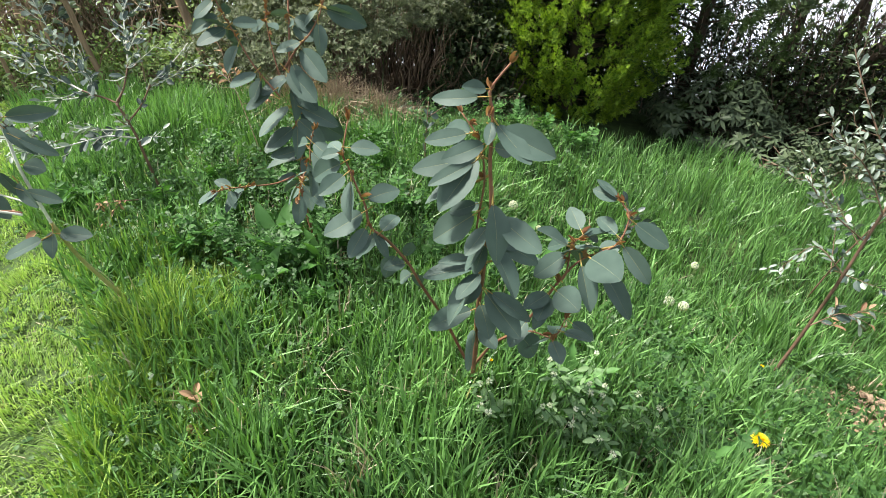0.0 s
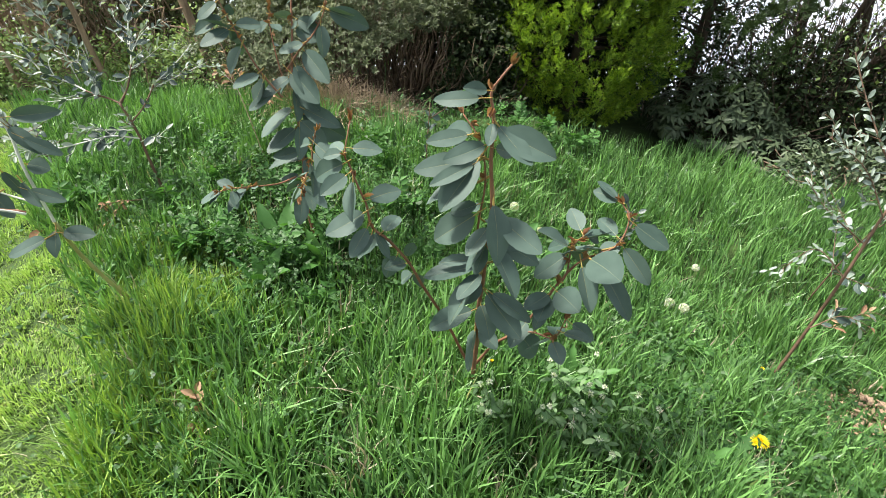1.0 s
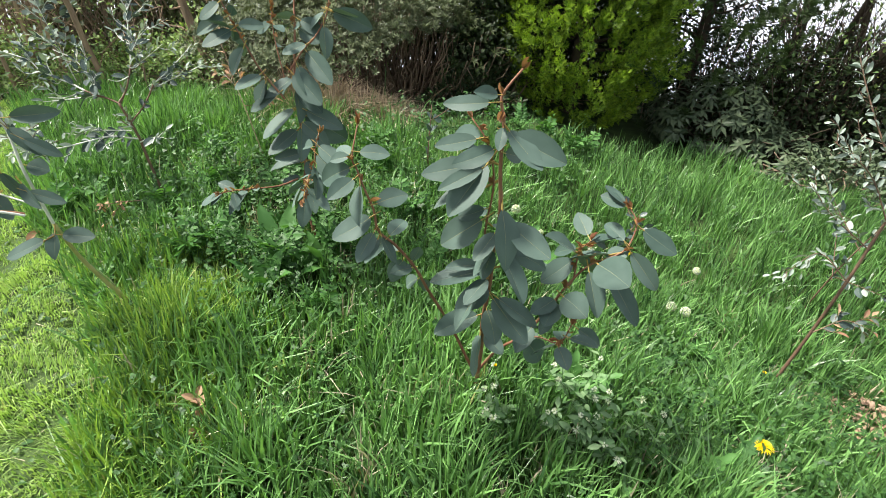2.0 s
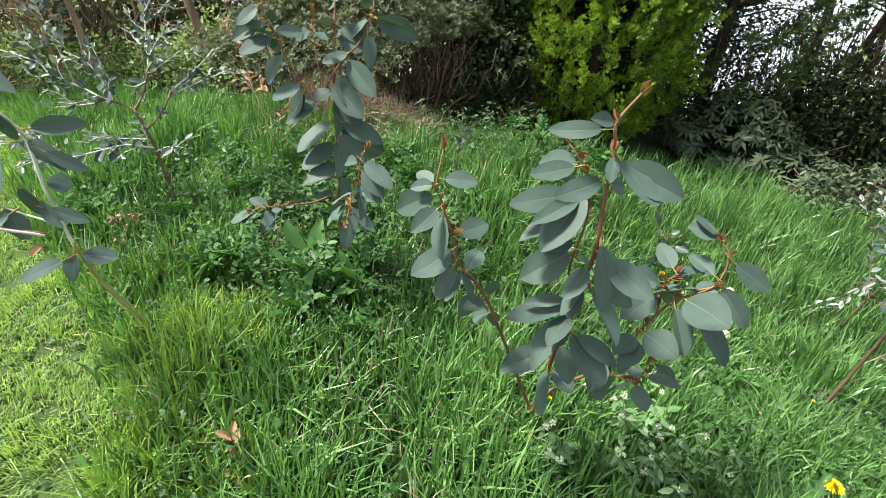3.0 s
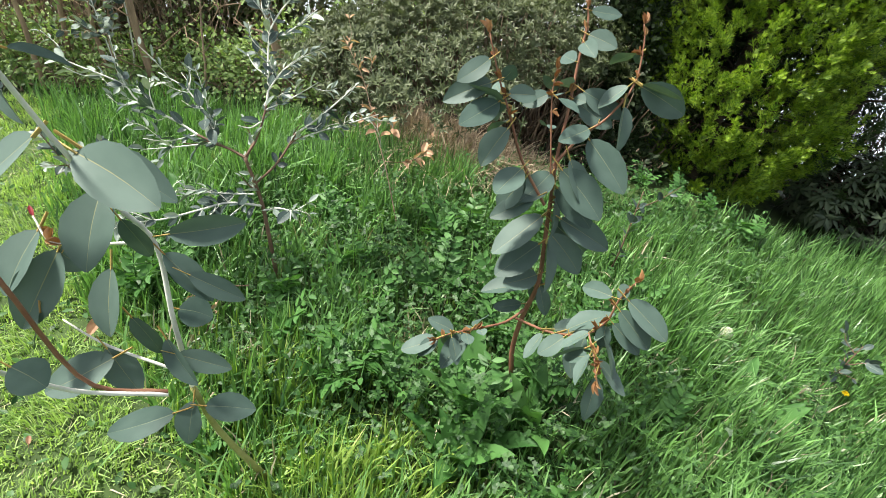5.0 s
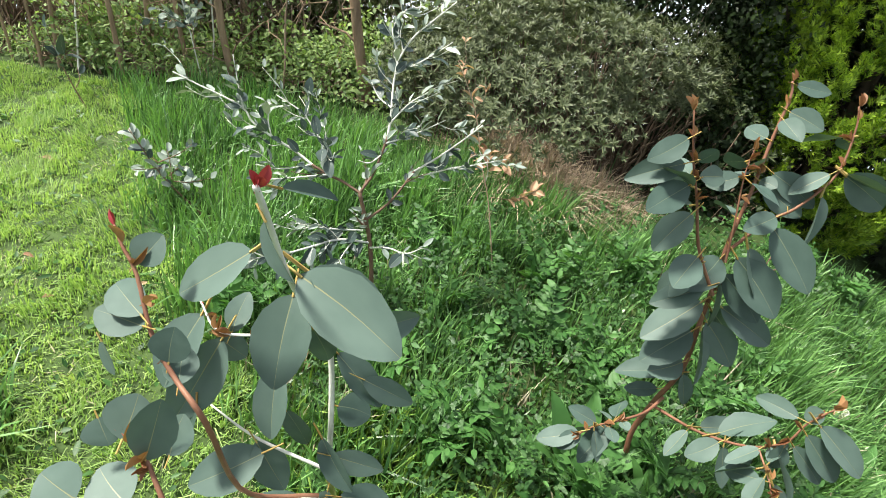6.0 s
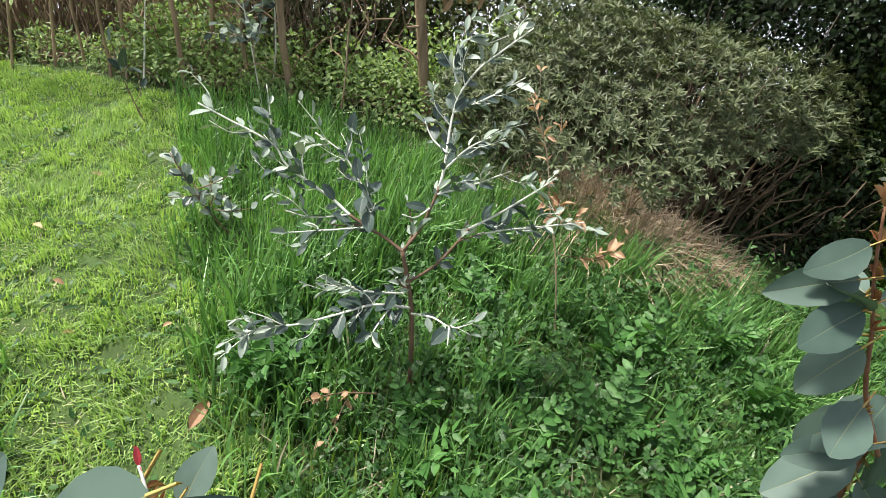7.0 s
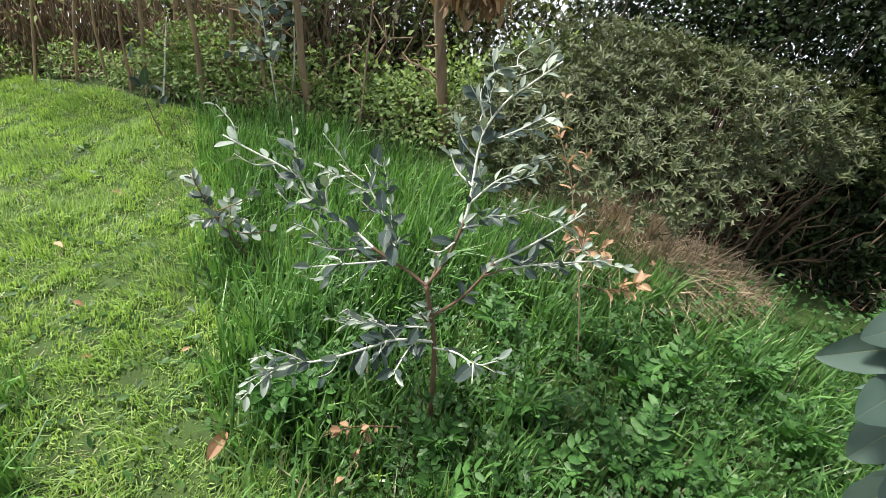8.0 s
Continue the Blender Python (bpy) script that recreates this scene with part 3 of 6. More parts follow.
def conifer(name, place, radius, height, count, seed, label, mat, size=0.075, wide=0.28):
    rng = np.random.default_rng(seed)
    z0 = float(ground_z(*place))
    th = thing(name, (*place, z0), label, "conifer")
    b = Build()
    m = count // 30
    # plumes gather in rounded clumps
    c = np.arange(m) % 380
    u = np.clip(((np.arange(380) + 0.5) / 380)[c] ** 0.85 + rng.normal(0, 0.022, m), 0, 1)
    a = c * 2.39996 + rng.normal(0, 0.11, m)
    depth = rng.uniform(0.88, 1.06, 380)[c]
    prof = np.interp(u, [0, 0.05, wide, 0.45, 0.7, 1], [0.58, 0.8, 1.0, 0.95, 0.66, 0.03]) * radius
    r = prof * (1 + 0.07 * np.sin(5 * a + 9 * u) + 0.05 * np.sin(9 * a - 23 * u + 1)) * rng.uniform(0.6, 1.0, m) ** 0.6 * depth
    root = np.stack([r * np.cos(a), r * np.sin(a), u * height], -1)
    axis = unit(np.stack([np.cos(a), np.sin(a), rng.uniform(0.7, 2.2, m)], -1) + rng.normal(0, 0.22, (m, 3)))
    length = rng.uniform(0.1, 0.22, m) * size / 0.06
    k = np.repeat(np.arange(m), 30)
    s = np.tile(np.linspace(0, 1, 30), m)
    p = root[k] + axis[k] * (length[k] * s)[:, None] + rng.normal(0, 0.012, (len(k), 3))
    side = unit(np.cross(axis[k], rng.normal(0, 1, (len(k), 3))))
    d = unit(axis[k] * 0.75 + side * (1.1 - 0.8 * s)[:, None])
    b.scatter(spray(), p, frames_from(d, axis[k] + rng.normal(0, 0.5, (len(k), 3))), rng.uniform(0.7, 1.3, len(k)) * size * (1 - 0.35 * s))
    part("foliage", b.mesh(name + "_foliage", mat), th)
    part("trunk", mesh_of("trunk", *tube([(0, 0, -0.05), (0.01, 0, height * 0.5), (0, 0, height * 0.95)], [0.05, 0.01], 8), [BARK_DARK]), th)
    b = Build()
    for k in range(90):
        h = rng.uniform(0.04, 0.85)
        ang = rng.uniform(0, 6.28)
        rr = np.interp(h, [0, 0.05, wide, 0.45, 0.7, 1], [0.5, 0.74, 1.0, 0.92, 0.6, 0.02]) * radius * 0.85
        b.add(*tube(twig_line(rng, (0, 0, h * height * 0.8), (rr * math.cos(ang), rr * math.sin(ang), h * height), 5, 0.03), [0.008, 0.002], 4))
    part("branch_tangle", b.mesh("branch_tangle", BARK_DARK), th, kind="stuff")
    return th


conifer("golden_conifer", (-0.96, 3.72), 0.62, 1.85, 46000, 81, "golden-green conifer bush with feathery upright sprays", CONIFER, 0.05, 0.2)
conifer("dark_conifer", (-0.25, 4.326), 0.75, 3.2, 5500, 82, "dark green conifer shaded behind the golden one", CONIFER_SHADED, 0.07, 0.4)


def rhododendron():
    rng = np.random.default_rng(85)
    base = (0.255, 3.95)
    th = thing("rhododendron_bush", (*base, float(ground_z(*base))), "low dark evergreen bush with long drooping leaves", "bush")
    o = np.array(th.location)
    b = Build()
    tmpl = whorl(8, -0.25, 0.3, 86)
    for centre, radii, n in (((0.029, 3.95, -0.06), (0.42, 0.36, 0.36), 420), ((0.44, 3.86, -0.18), (0.4, 0.3, 0.2), 260)):
        p, d = in_ellipsoid(rng, n, centre, radii, 0.0, 0.8)
        ok = p[:, 2] > ground_z(p[:, 0], p[:, 1]) + 0.03
        p, d = p[ok], d[ok]
        m = len(p)
        up = unit(d + np.array([0, 0, 0.9]) + rng.normal(0, 0.25, (m, 3)))
        side = unit(np.cross(up, rng.normal(0, 1, (m, 3))))
        b.scatter(tmpl, p - o, np.stack([side, np.cross(up, side), up], -1), rng.uniform(0.055, 0.09, m))
    part("foliage", b.mesh("rhododendron_foliage", RHODO), th)
    b = Build()
    for k in range(40):
        a = rng.uniform(0, 6.28)
        b.add(*tube(twig_line(rng, (0, 0, 0), (0.45 * math.cos(a), 0.3 * math.sin(a), rng.uniform(0.15, 0.4)), 5, 0.05), [0.01, 0.003], 4))
    part("stem_tangle", b.mesh("stem_tangle", BARK_DARK), th, kind="stuff")


rhododendron()


def thicket(name, centre, radii, count, size, width, mat, seed, label, stalks=60, template=SMALL, shell=0.35, wood=None):
    rng = np.random.default_rng(seed)
    base = (centre[0], centre[1])
    th = thing(name, (*base, float(ground_z(*base))), label, "bush")
    o = np.array(th.location)
    b = Build()
    p, fr, s = leaf_cloud(rng, count, centre, radii, HEDGE_TURN, size, width, 0.3, shell)
    b.scatter(template, p - o, fr, s)
    part("foliage", b.mesh(name + "_foliage", mat), th)
    tips, _ = in_ellipsoid(rng, stalks, centre, radii, HEDGE_TURN, 0.5)
    b = Build()
    for q in tips:
        foot = np.array([base[0] + 0.8 * (q[0] - base[0]), base[1] + 0.7 * (q[1] - base[1]), 0])
        foot[2] = float(ground_z(foot[0], foot[1])) - 0.02
        q = np.array([q[0], q[1], max(q[2], foot[2] + 0.1)])
        b.add(*tube(twig_line(rng, foot, q, 6, 0.08) - o, [0.007, 0.002], 4))
    part("stem_tangle", b.mesh("stem_tangle", wood or TWIG), th, kind="stuff")
    return th


BROAD = 0.62
# brambles at the foot of the trees
thicket("bramble_bush", (-3.248, 2.661, 0.01), (0.75, 0.4, 0.42), 8928, 0.036, BROAD, BRAMBLE, 91, "tangle of green bramble leaves round the tree trunks")
thicket("bramble_bush", (-3.926, 2.349, -0.077), (0.6, 0.4, 0.36), 5952, 0.036, BROAD, BRAMBLE, 92, "tangle of green bramble leaves round the tree trunks")
thicket("bramble_bush", (-2.79, 2.913, 0.075), (0.5, 0.35, 0.4), 4166, 0.036, BROAD, BRAMBLE, 93, "tangle of green bramble leaves round the tree trunks")
thicket("bramble_bush", (-2.932, 3.149, 0.163), (0.8, 0.4, 0.42), 7936, 0.036, BROAD, BRAMBLE, 94, "tangle of green bramble leaves round the tree trunks")
thicket("bramble_bush", (-4.652, 1.921, -0.036), (0.6, 0.35, 0.28), 4464, 0.036, BROAD, BRAMBLE, 95, "low green undergrowth at the lawn's edge")
thicket("bramble_bush", (0.848, 3.76, -0.14), (0.5, 0.3, 0.18), 2400, 0.042, BROAD, RHODO, 96, "low green undergrowth at the lawn's edge")
for k, (x, y, r) in enumerate([(-4.254, 1.878, 0.3), (-4.658, 1.72, 0.32), (-5.099, 1.588, 0.3), (-5.585, 1.381, 0.34), (-6.03, 1.048, 0.3), (-6.084, 0.683, 0.32), (-3.961, 2.066, 0.25)]):
    thicket("fern_clump", (x, y, float(ground_z(x, y)) + 0.06), (r * 0.9, 0.16, 0.15), 1000, 0.042, 0.3, BRAMBLE, 700 + k, "low green ferny undergrowth round the tree trunks", 30)
# dark evergreen hedge behind; near-black leaves hold its deep shade in their colour
thicket("dark_hedge", (-1.22, 4.047, 0.457), (0.8, 0.5, 0.95), 21600, 0.036, BROAD, SHADED_LEAF, 101, "dark evergreen hedge in deep shade")
thicket("dark_hedge", (-1.861, 3.898, 0.642), (1.0, 0.55, 0.9), 22950, 0.036, BROAD, SHADED_LEAF, 102, "dark evergreen hedge in deep shade")
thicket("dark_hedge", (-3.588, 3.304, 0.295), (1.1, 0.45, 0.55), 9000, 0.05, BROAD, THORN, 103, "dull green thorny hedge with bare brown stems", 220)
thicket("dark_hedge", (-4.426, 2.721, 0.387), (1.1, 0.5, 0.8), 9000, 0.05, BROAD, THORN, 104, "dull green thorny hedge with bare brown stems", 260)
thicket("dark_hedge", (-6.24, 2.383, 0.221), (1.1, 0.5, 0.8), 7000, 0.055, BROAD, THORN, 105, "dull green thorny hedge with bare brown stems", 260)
thicket("dark_hedge", (-0.563, 4.517, 0.51), (0.9, 0.5, 0.9), 14850, 0.036, BROAD, SHADED_LEAF, 106, "dark evergreen hedge in deep shade")
thicket("dark_hedge", (0.667, 4.502, -0.035), (1.0, 0.4, 0.52), 10000, 0.045, BROAD, SHADED_LEAF, 107, "dark evergreen hedge in deep shade")
thicket("dark_hedge", (1.855, 3.566, 0.162), (0.7, 0.5, 0.6), 5200, 0.06, BROAD, SHADED_LEAF, 108, "dark evergreen hedge in deep shade")


# Added leaf masses, near black, make the hollow's shade by colour.
thicket("dark_hedge", (-1.42, 3.03, 0.06), (0.34, 0.24, 0.26), 4200, 0.035, BROAD, SHADED_LEAF, 120, "dark evergreen undergrowth in the hollow by the conifer")
thicket("dark_hedge", (-1.429, 3.021, 0.094), (0.3, 0.2, 0.24), 3200, 0.035, BROAD, SHADED_LEAF, 119, "dark evergreen undergrowth in the hollow by the shrub")
thicket("dark_hedge", (-2.696, 3.78, 0.934), (0.75, 0.5, 0.65), 14850, 0.036, BROAD, SHADED_LEAF, 109, "dark evergreen hedge in deep shade")
# Stands for dark conifer growth and, by near-black leaves, the hollow's shade.
thicket("dark_hedge", (-1.47, 3.4, 0.304), (0.34, 0.36, 0.55), 14850, 0.036, BROAD, SHADED_LEAF, 110, "dark evergreen growth beside the conifer")


def tree(name, place, top, r, seed, label, mat=BARK, shoots=10, leaves=0):
    """A young tree: a tapering trunk with limbs and thin shoots, sparsely leaved above."""
    rng = np.random.default_rng(seed)
    z0 = float(ground_z(*place))
    th = thing(name, (*place, z0), label, "tree", "trees along the hedge")
    topv = np.array([top[0], top[1], top[2] - z0])
    mid = topv * 0.5 + np.array([*rng.normal(0, 0.03, 2), 0])
    trunk = curve_through([(0, 0, -0.06), mid, topv], 14)
    trunk[2:-1, :2] += rng.normal(0, 0.006, (11, 2))
    part("trunk", mesh_of("trunk", *tube(trunk, [r * 1.25, r, r * 0.85, r * 0.5], 10), [mat], smooth=True), th)
    ends = []
    for k in range(shoots):
        u = rng.uniform(0.12, 0.95)
        s = trunk[int(u * 13)]
        a = rng.uniform(0, 6.28)
        ln = rng.uniform(0.25, 0.8) * (1.1 - 0.5 * u)
        e = s + np.array([math.cos(a) * ln * 0.8, math.sin(a) * ln * 0.8, ln * rng.uniform(0.1, 0.9)])
        ln_ = twig_line(rng, s, e, 7, 0.07)
        limbs = Build()
        limbs.add(*tube(ln_, [r * 0.3, 0.002], 5))
        ends += [ln_[-1], ln_[4]]
        for _ in range(3):
            i = rng.integers(2, 6)
            e2 = ln_[i] + rng.normal(0, 0.14, 3) + np.array([0, 0, 0.06])
            limbs.add(*tube(twig_line(rng, ln_[i], e2, 5, 0.03), [0.004, 0.0012], 3))
            ends.append(e2)
        part("limb", limbs.mesh("limb", mat), th)
    if leaves:
        e = np.array(ends)
        p = e[rng.integers(0, len(e), leaves)] + rng.normal(0, 0.06, (leaves, 3))
        b = Build()
        s = rng.uniform(0.02, 0.045, leaves)
        b.scatter(SMALL, p, frames_from(rng.normal(0, 1, (leaves, 3)), np.array([[0, 0, 1.0]]) + rng.normal(0, 0.5, (leaves, 3))), np.stack([s, s * 0.55, s], -1))
        part("crown", b.mesh("crown", BRAMBLE), th)
    return th


TRUNK_LABEL = "slender brown tree trunk standing in the hedge undergrowth"
for k, (px_, py_, lx, ly, rad) in enumerate([(-3.215, 2.473, -0.16, -0.16, 0.038), (-3.876, 2.034, -0.06, -0.1, 0.025), (-4.445, 1.692, -0.01, -0.02, 0.018), (-4.862, 1.524, 0.02, 0.07, 0.014), (-4.931, 1.461, 0.01, 0.03, 0.011),
                                              (-3.83, 3.68, -0.09, -0.07, 0.03), (-3.92, 3.75, -0.16, -0.13, 0.02), (-4.47, 2.99, -0.06, -0.07, 0.022), (-4.4, 3.08, -0.06, -0.06, 0.024), (-4.6, 2.13, -0.04, -0.07, 0.018),
                                              (-4.186, 1.957, -0.06, -0.12, 0.016), (-5.423, 1.295, 0.03, 0.13, 0.011), (-5.513, 1.079, 0.05, 0.2, 0.01), (-5.217, 1.416, 0.0, 0.02, 0.011), (-4.514, 1.891, 0.1, 0.0, 0.018), (-4.877, 1.754, -0.1, 0.05, 0.02),
                                              (-5.717, 0.858, 0.1, 0.1, 0.02), (-5.866, 0.582, 0.0, 0.1, 0.018)]):
    made = tree("slender_tree", (px_, py_), (lx * 2.6, ly * 2.6, 2.4), rad * 0.68, 120 + k, TRUNK_LABEL, shoots=9, leaves=260)
    if k == 0:
        nearest_tree = made
for k, (px_, py_, lx, ly, rad) in enumerate([(0.381, 4.502, -0.1, 0.1, 0.03), (0.736, 4.479, 0.5, 0.1, 0.028), (1.094, 4.21, 0.6, 0.2, 0.03), (0.511, 4.651, 0.3, 0.2, 0.026), (1.398, 4.096, 0.3, 0.1, 0.03), (0.86, 4.702, -0.4, 0.1, 0.024), (1.744, 3.809, 0.4, -0.1, 0.028)]):
    tree("bare_tree", (px_, py_), (lx, ly, 2.2), rad, 150 + k, "dark twiggy tree nearly bare against the pale sky", mat=BARK_DARK, shoots=34, leaves=520)
thicket("brown_thicket", (0.673, 4.599, 0.145), (1.1, 0.45, 0.72), 3600, 0.035, BROAD, SHADED_LEAF, 111, "mound of bare brown twigs at the hedge's open end", 700, wood=BARK_DARK)
thicket("brown_thicket", (-6.292, 1.453, 0.09), (0.8, 0.5, 0.7), 900, 0.05, BROAD, BRAMBLE, 112, "brown twiggy undergrowth at the lawn's far end", 620)
thicket("brown_thicket", (-6.777, 0.556, -0.015), (0.8, 0.6, 0.7), 900, 0.05, BROAD, BRAMBLE, 113, "brown twiggy undergrowth at the lawn's far end", 620)
thicket("brown_thicket", (-5.062, 2.277, 0.262), (1.1, 0.35, 0.85), 600, 0.045, BROAD, BRAMBLE, 115, "tangle of bare brown stems among the trees", 560)
thicket("brown_thicket", (-4.327, 2.458, 0.284), (0.9, 0.35, 0.7), 600, 0.045, BROAD, BRAMBLE, 114, "tangle of bare brown stems among the trees", 480)


def evergreen_tree(place, crown, radii, count, seed):
    rng = np.random.default_rng(seed)
    th = thing("evergreen_tree", (*place, float(ground_z(*place))), "dark evergreen tree overhanging the hedge", "tree")
    o = np.array(th.location)
    part("trunk", mesh_of("trunk", *tube([(0, 0, -0.1), (0.03, 0, crown[2] * 0.6), np.array(crown) - o], [0.08, 0.05, 0.02], 9), [BARK_DARK], smooth=True), th)
    p, fr, s = leaf_cloud(rng, count, crown, radii, HEDGE_TURN, 0.036, 0.55, 0.2, 0.35)
    b = Build()
    b.scatter(SMALL, p - o, fr, s)
    part("crown", b.mesh("crown", SHADED_LEAF), th)
    tips, _ = in_ellipsoid(rng, 70, crown, radii, HEDGE_TURN, 0.6)
    for q in tips[::2]:
        part("limb", mesh_of("limb", *tube(twig_line(rng, (0.03, 0, crown[2] * 0.5), q - o, 7, 0.06), [0.014, 0.003], 5), [BARK_DARK]), th)


evergreen_tree((-1.334, 4.292), (-1.386, 4.088, 1.5), (1.4, 0.85, 1.0), 42000, 116)


def withered_spray():
    """Brown leaves hanging on a broken limb of the nearest tree."""
    rng = np.random.default_rng(118)
    o = np.array(nearest_tree.location)
    a, b_ = np.array([-3.297, 2.315, 0.855]), np.array([-3.123, 2.534, 0.849])
    part("broken_limb", mesh_of("broken_limb", *tube(twig_line(rng, a - o, b_ - o, 7, 0.02), [0.01, 0.004], 6), [BARK]), nearest_tree)
    n = 260
    p = a + rng.random((n, 1)) * (b_ - a) + rng.normal(0, 0.035, (n, 3)) - np.array([0, 0, 0.03])
    d = rng.normal(0, 0.35, (n, 3)) + np.array([0, 0, -1.0])
    s = rng.uniform(0.05, 0.1, n)
    b = Build()
    b.scatter(LANCE, p - o, frames_from(d, rng.normal(0, 1, (n, 3))), np.stack([s, s * 0.35, s], -1))
    part("withered_leaves", b.mesh("withered_leaves", WITHERED), nearest_tree, "papery brown hanging leaves", kind="stuff")


withered_spray()
# Added low growth; its near-black leaves give the hollow its shade.
thicket("dark_hedge", (-1.55, 3.5, 0.08), (0.42, 0.28, 0.26), 4200, 0.04, BROAD, SHADED_LEAF, 117, "dark evergreen undergrowth in the hollow by the conifer")


# ---- eucalyptus saplings ----
def leaf_mesh(name, seed, fold, curl, wave, mats, round_at=0.92):
    """An oval leaf one metre long and one wide, to be scaled, with a rib and a stalk."""
    r = np.random.default_rng(seed)
    u = np.array([0, 0.07, 0.22, 0.42, 0.62, 0.8, 0.93, 1.0])
    rows = len(u)
    half = 0.5 * np.sin(np.pi * u ** round_at) ** 0.62
    half[-1], half[0] = 0.04, 0.03
    v = []
    ph = r.uniform(0, 6.28)
    bow = r.uniform(-0.09, 0.09)
    for i, t in enumerate(u):
        drop = -curl * t * t + 0.02
        for c in (-1, -0.02 * (1.2 - t) / max(half[i] * 2, 0.05), 0.02 * (1.2 - t) / max(half[i] * 2, 0.05), 1):
            c = max(-1, min(1, c))
            v.append((t, c * half[i] + bow * math.sin(3.14 * t), drop + fold * abs(c) * half[i] * 2 + wave * math.sin(6 * t + ph + 2 * c) * abs(c) * half[i]))
    quads, slots = [], []
    for i in range(rows - 1):
        for c in range(3):
            a = i * 4 + c
            quads.append((a, a + 1, a + 5, a + 4))
            slots.append(1 if c == 1 else 0)
    o = len(v)
    for t, w in ((-0.28, 0.018), (0.03, 0.024)):
        v += [(t, -w, 0.03 + 0.05 * (t < 0)), (t, w, 0.03 + 0.05 * (t < 0)), (t, 0, -0.02 + 0.05 * (t < 0))]
    for a, b in ((0, 1), (1, 2), (2, 0)):
        quads.append((o + a, o + b, o + 3 + b, o + 3 + a))
        slots.append(2 if len(mats) > 2 else 1)
    return mesh_of(name, v, [np.array(quads)], mats, slots, smooth=True)


LEAVES = [leaf_mesh("leaf", 200 + k, f, c, w, [EUC, MIDRIB, STALK]) for k, (f, c, w) in enumerate([(0.06, 0.05, 0.03), (0.1, 0.1, 0.05), (0.03, -0.04, 0.04), (0.12, 0.14, 0.03), (0.05, 0.08, 0.08)])]
SILVERS = [leaf_mesh("leaf", 210 + k, f, c, w, [EUC_SILVER, MIDRIB_PALE]) for k, (f, c, w) in enumerate([(0.1, 0.1, 0.05), (0.15, 0.16, 0.04), (0.04, 0.05, 0.08)])]
BLUES = [leaf_mesh("leaf", 220 + k, f, c, w, [EUC_BLUE, MIDRIB_PALE]) for k, (f, c, w) in enumerate([(0.1, 0.1, 0.05), (0.05, 0.16, 0.04)])]
DEADS = [leaf_mesh("dead_leaf", 230 + k, f, c, w, [EUC_DEAD, EUC_DEAD]) for k, (f, c, w) in enumerate([(0.2, 0.2, 0.1), (0.1, 0.35, 0.15)])]
BUDS = [leaf_mesh("bud", 240 + k, 0.1, 0.05, 0.05, [EUC_YOUNG, EUC_YOUNG]) for k in range(2)]
BRONZE = [leaf_mesh("bud", 244 + k, 0.3, 0.05, 0.05, [EUC_BRONZE, EUC_BRONZE]) for k in range(2)]


SPARE = {}


def put_leaf(parent, me, place, direction, length, width, roll, rng, name="leaf"):
    """A leaf object under a plant: x along direction, turned about it by roll degrees."""
    d = Vector(direction).normalized()
    up = Vector((0, -1, 0.2)) if abs(d.z) > 0.97 else Vector((0, 0, 1))
    n = (up - d * d.dot(up)).normalized()
    y = n.cross(d)
    c, s = math.cos(radians(roll)), math.sin(radians(roll))
    y, n = c * y + s * n, c * n - s * y
    m = Matrix((d, y, n)).transposed().to_4x4()
    m.translation = Vector(place)
    m = m @ Matrix.Diagonal((length, width, length, 1))
    if len(parent.children) > 320:
        SPARE.setdefault((parent.name, me.name), (parent, me, []))[2].append(m)
        return None
    ob = new(name, me)
    ob.parent = parent
    ob.matrix_basis = m
    return ob


def join_spare():
    """Leaves past the first three hundred of a plant, joined by shape."""
    for parent, me, mats in SPARE.values():
        v = np.zeros(len(me.vertices) * 3, dtype=np.float32)
        me.vertices.foreach_get("co", v)
        v = np.c_[v.reshape(-1, 3), np.ones(len(me.vertices))]
        quads = np.array([p.vertices[:] for p in me.polygons])
        slot = np.array([p.material_index for p in me.polygons])
        allv = np.concatenate([(v @ np.array(m).T)[:, :3] for m in mats])
        allq = np.concatenate([quads + k * len(v) for k in range(len(mats))])
        part("leaves", mesh_of("leaves", allv, [allq], list(me.materials), np.tile(slot, len(mats)), smooth=True), parent, kind="stuff")


def along(line, s):
    k = s * (len(line) - 1)
    i = min(int(k), len(line) - 2)
    return line[i] + (k - i) * (line[i + 1] - line[i])


def bud_cluster(plant, place, direction, rng, size=0.026, n=5, shapes=None, slim=0.24):
    for _ in range(n):
        d = unit(unit(np.asarray(direction)) + rng.normal(0, 0.33, 3))
        L = size * rng.uniform(0.6, 1.4)
        put_leaf(plant, (shapes or BUDS)[rng.integers(2)], place, d, L, L * slim, rng.uniform(-90, 90), rng, "bud")


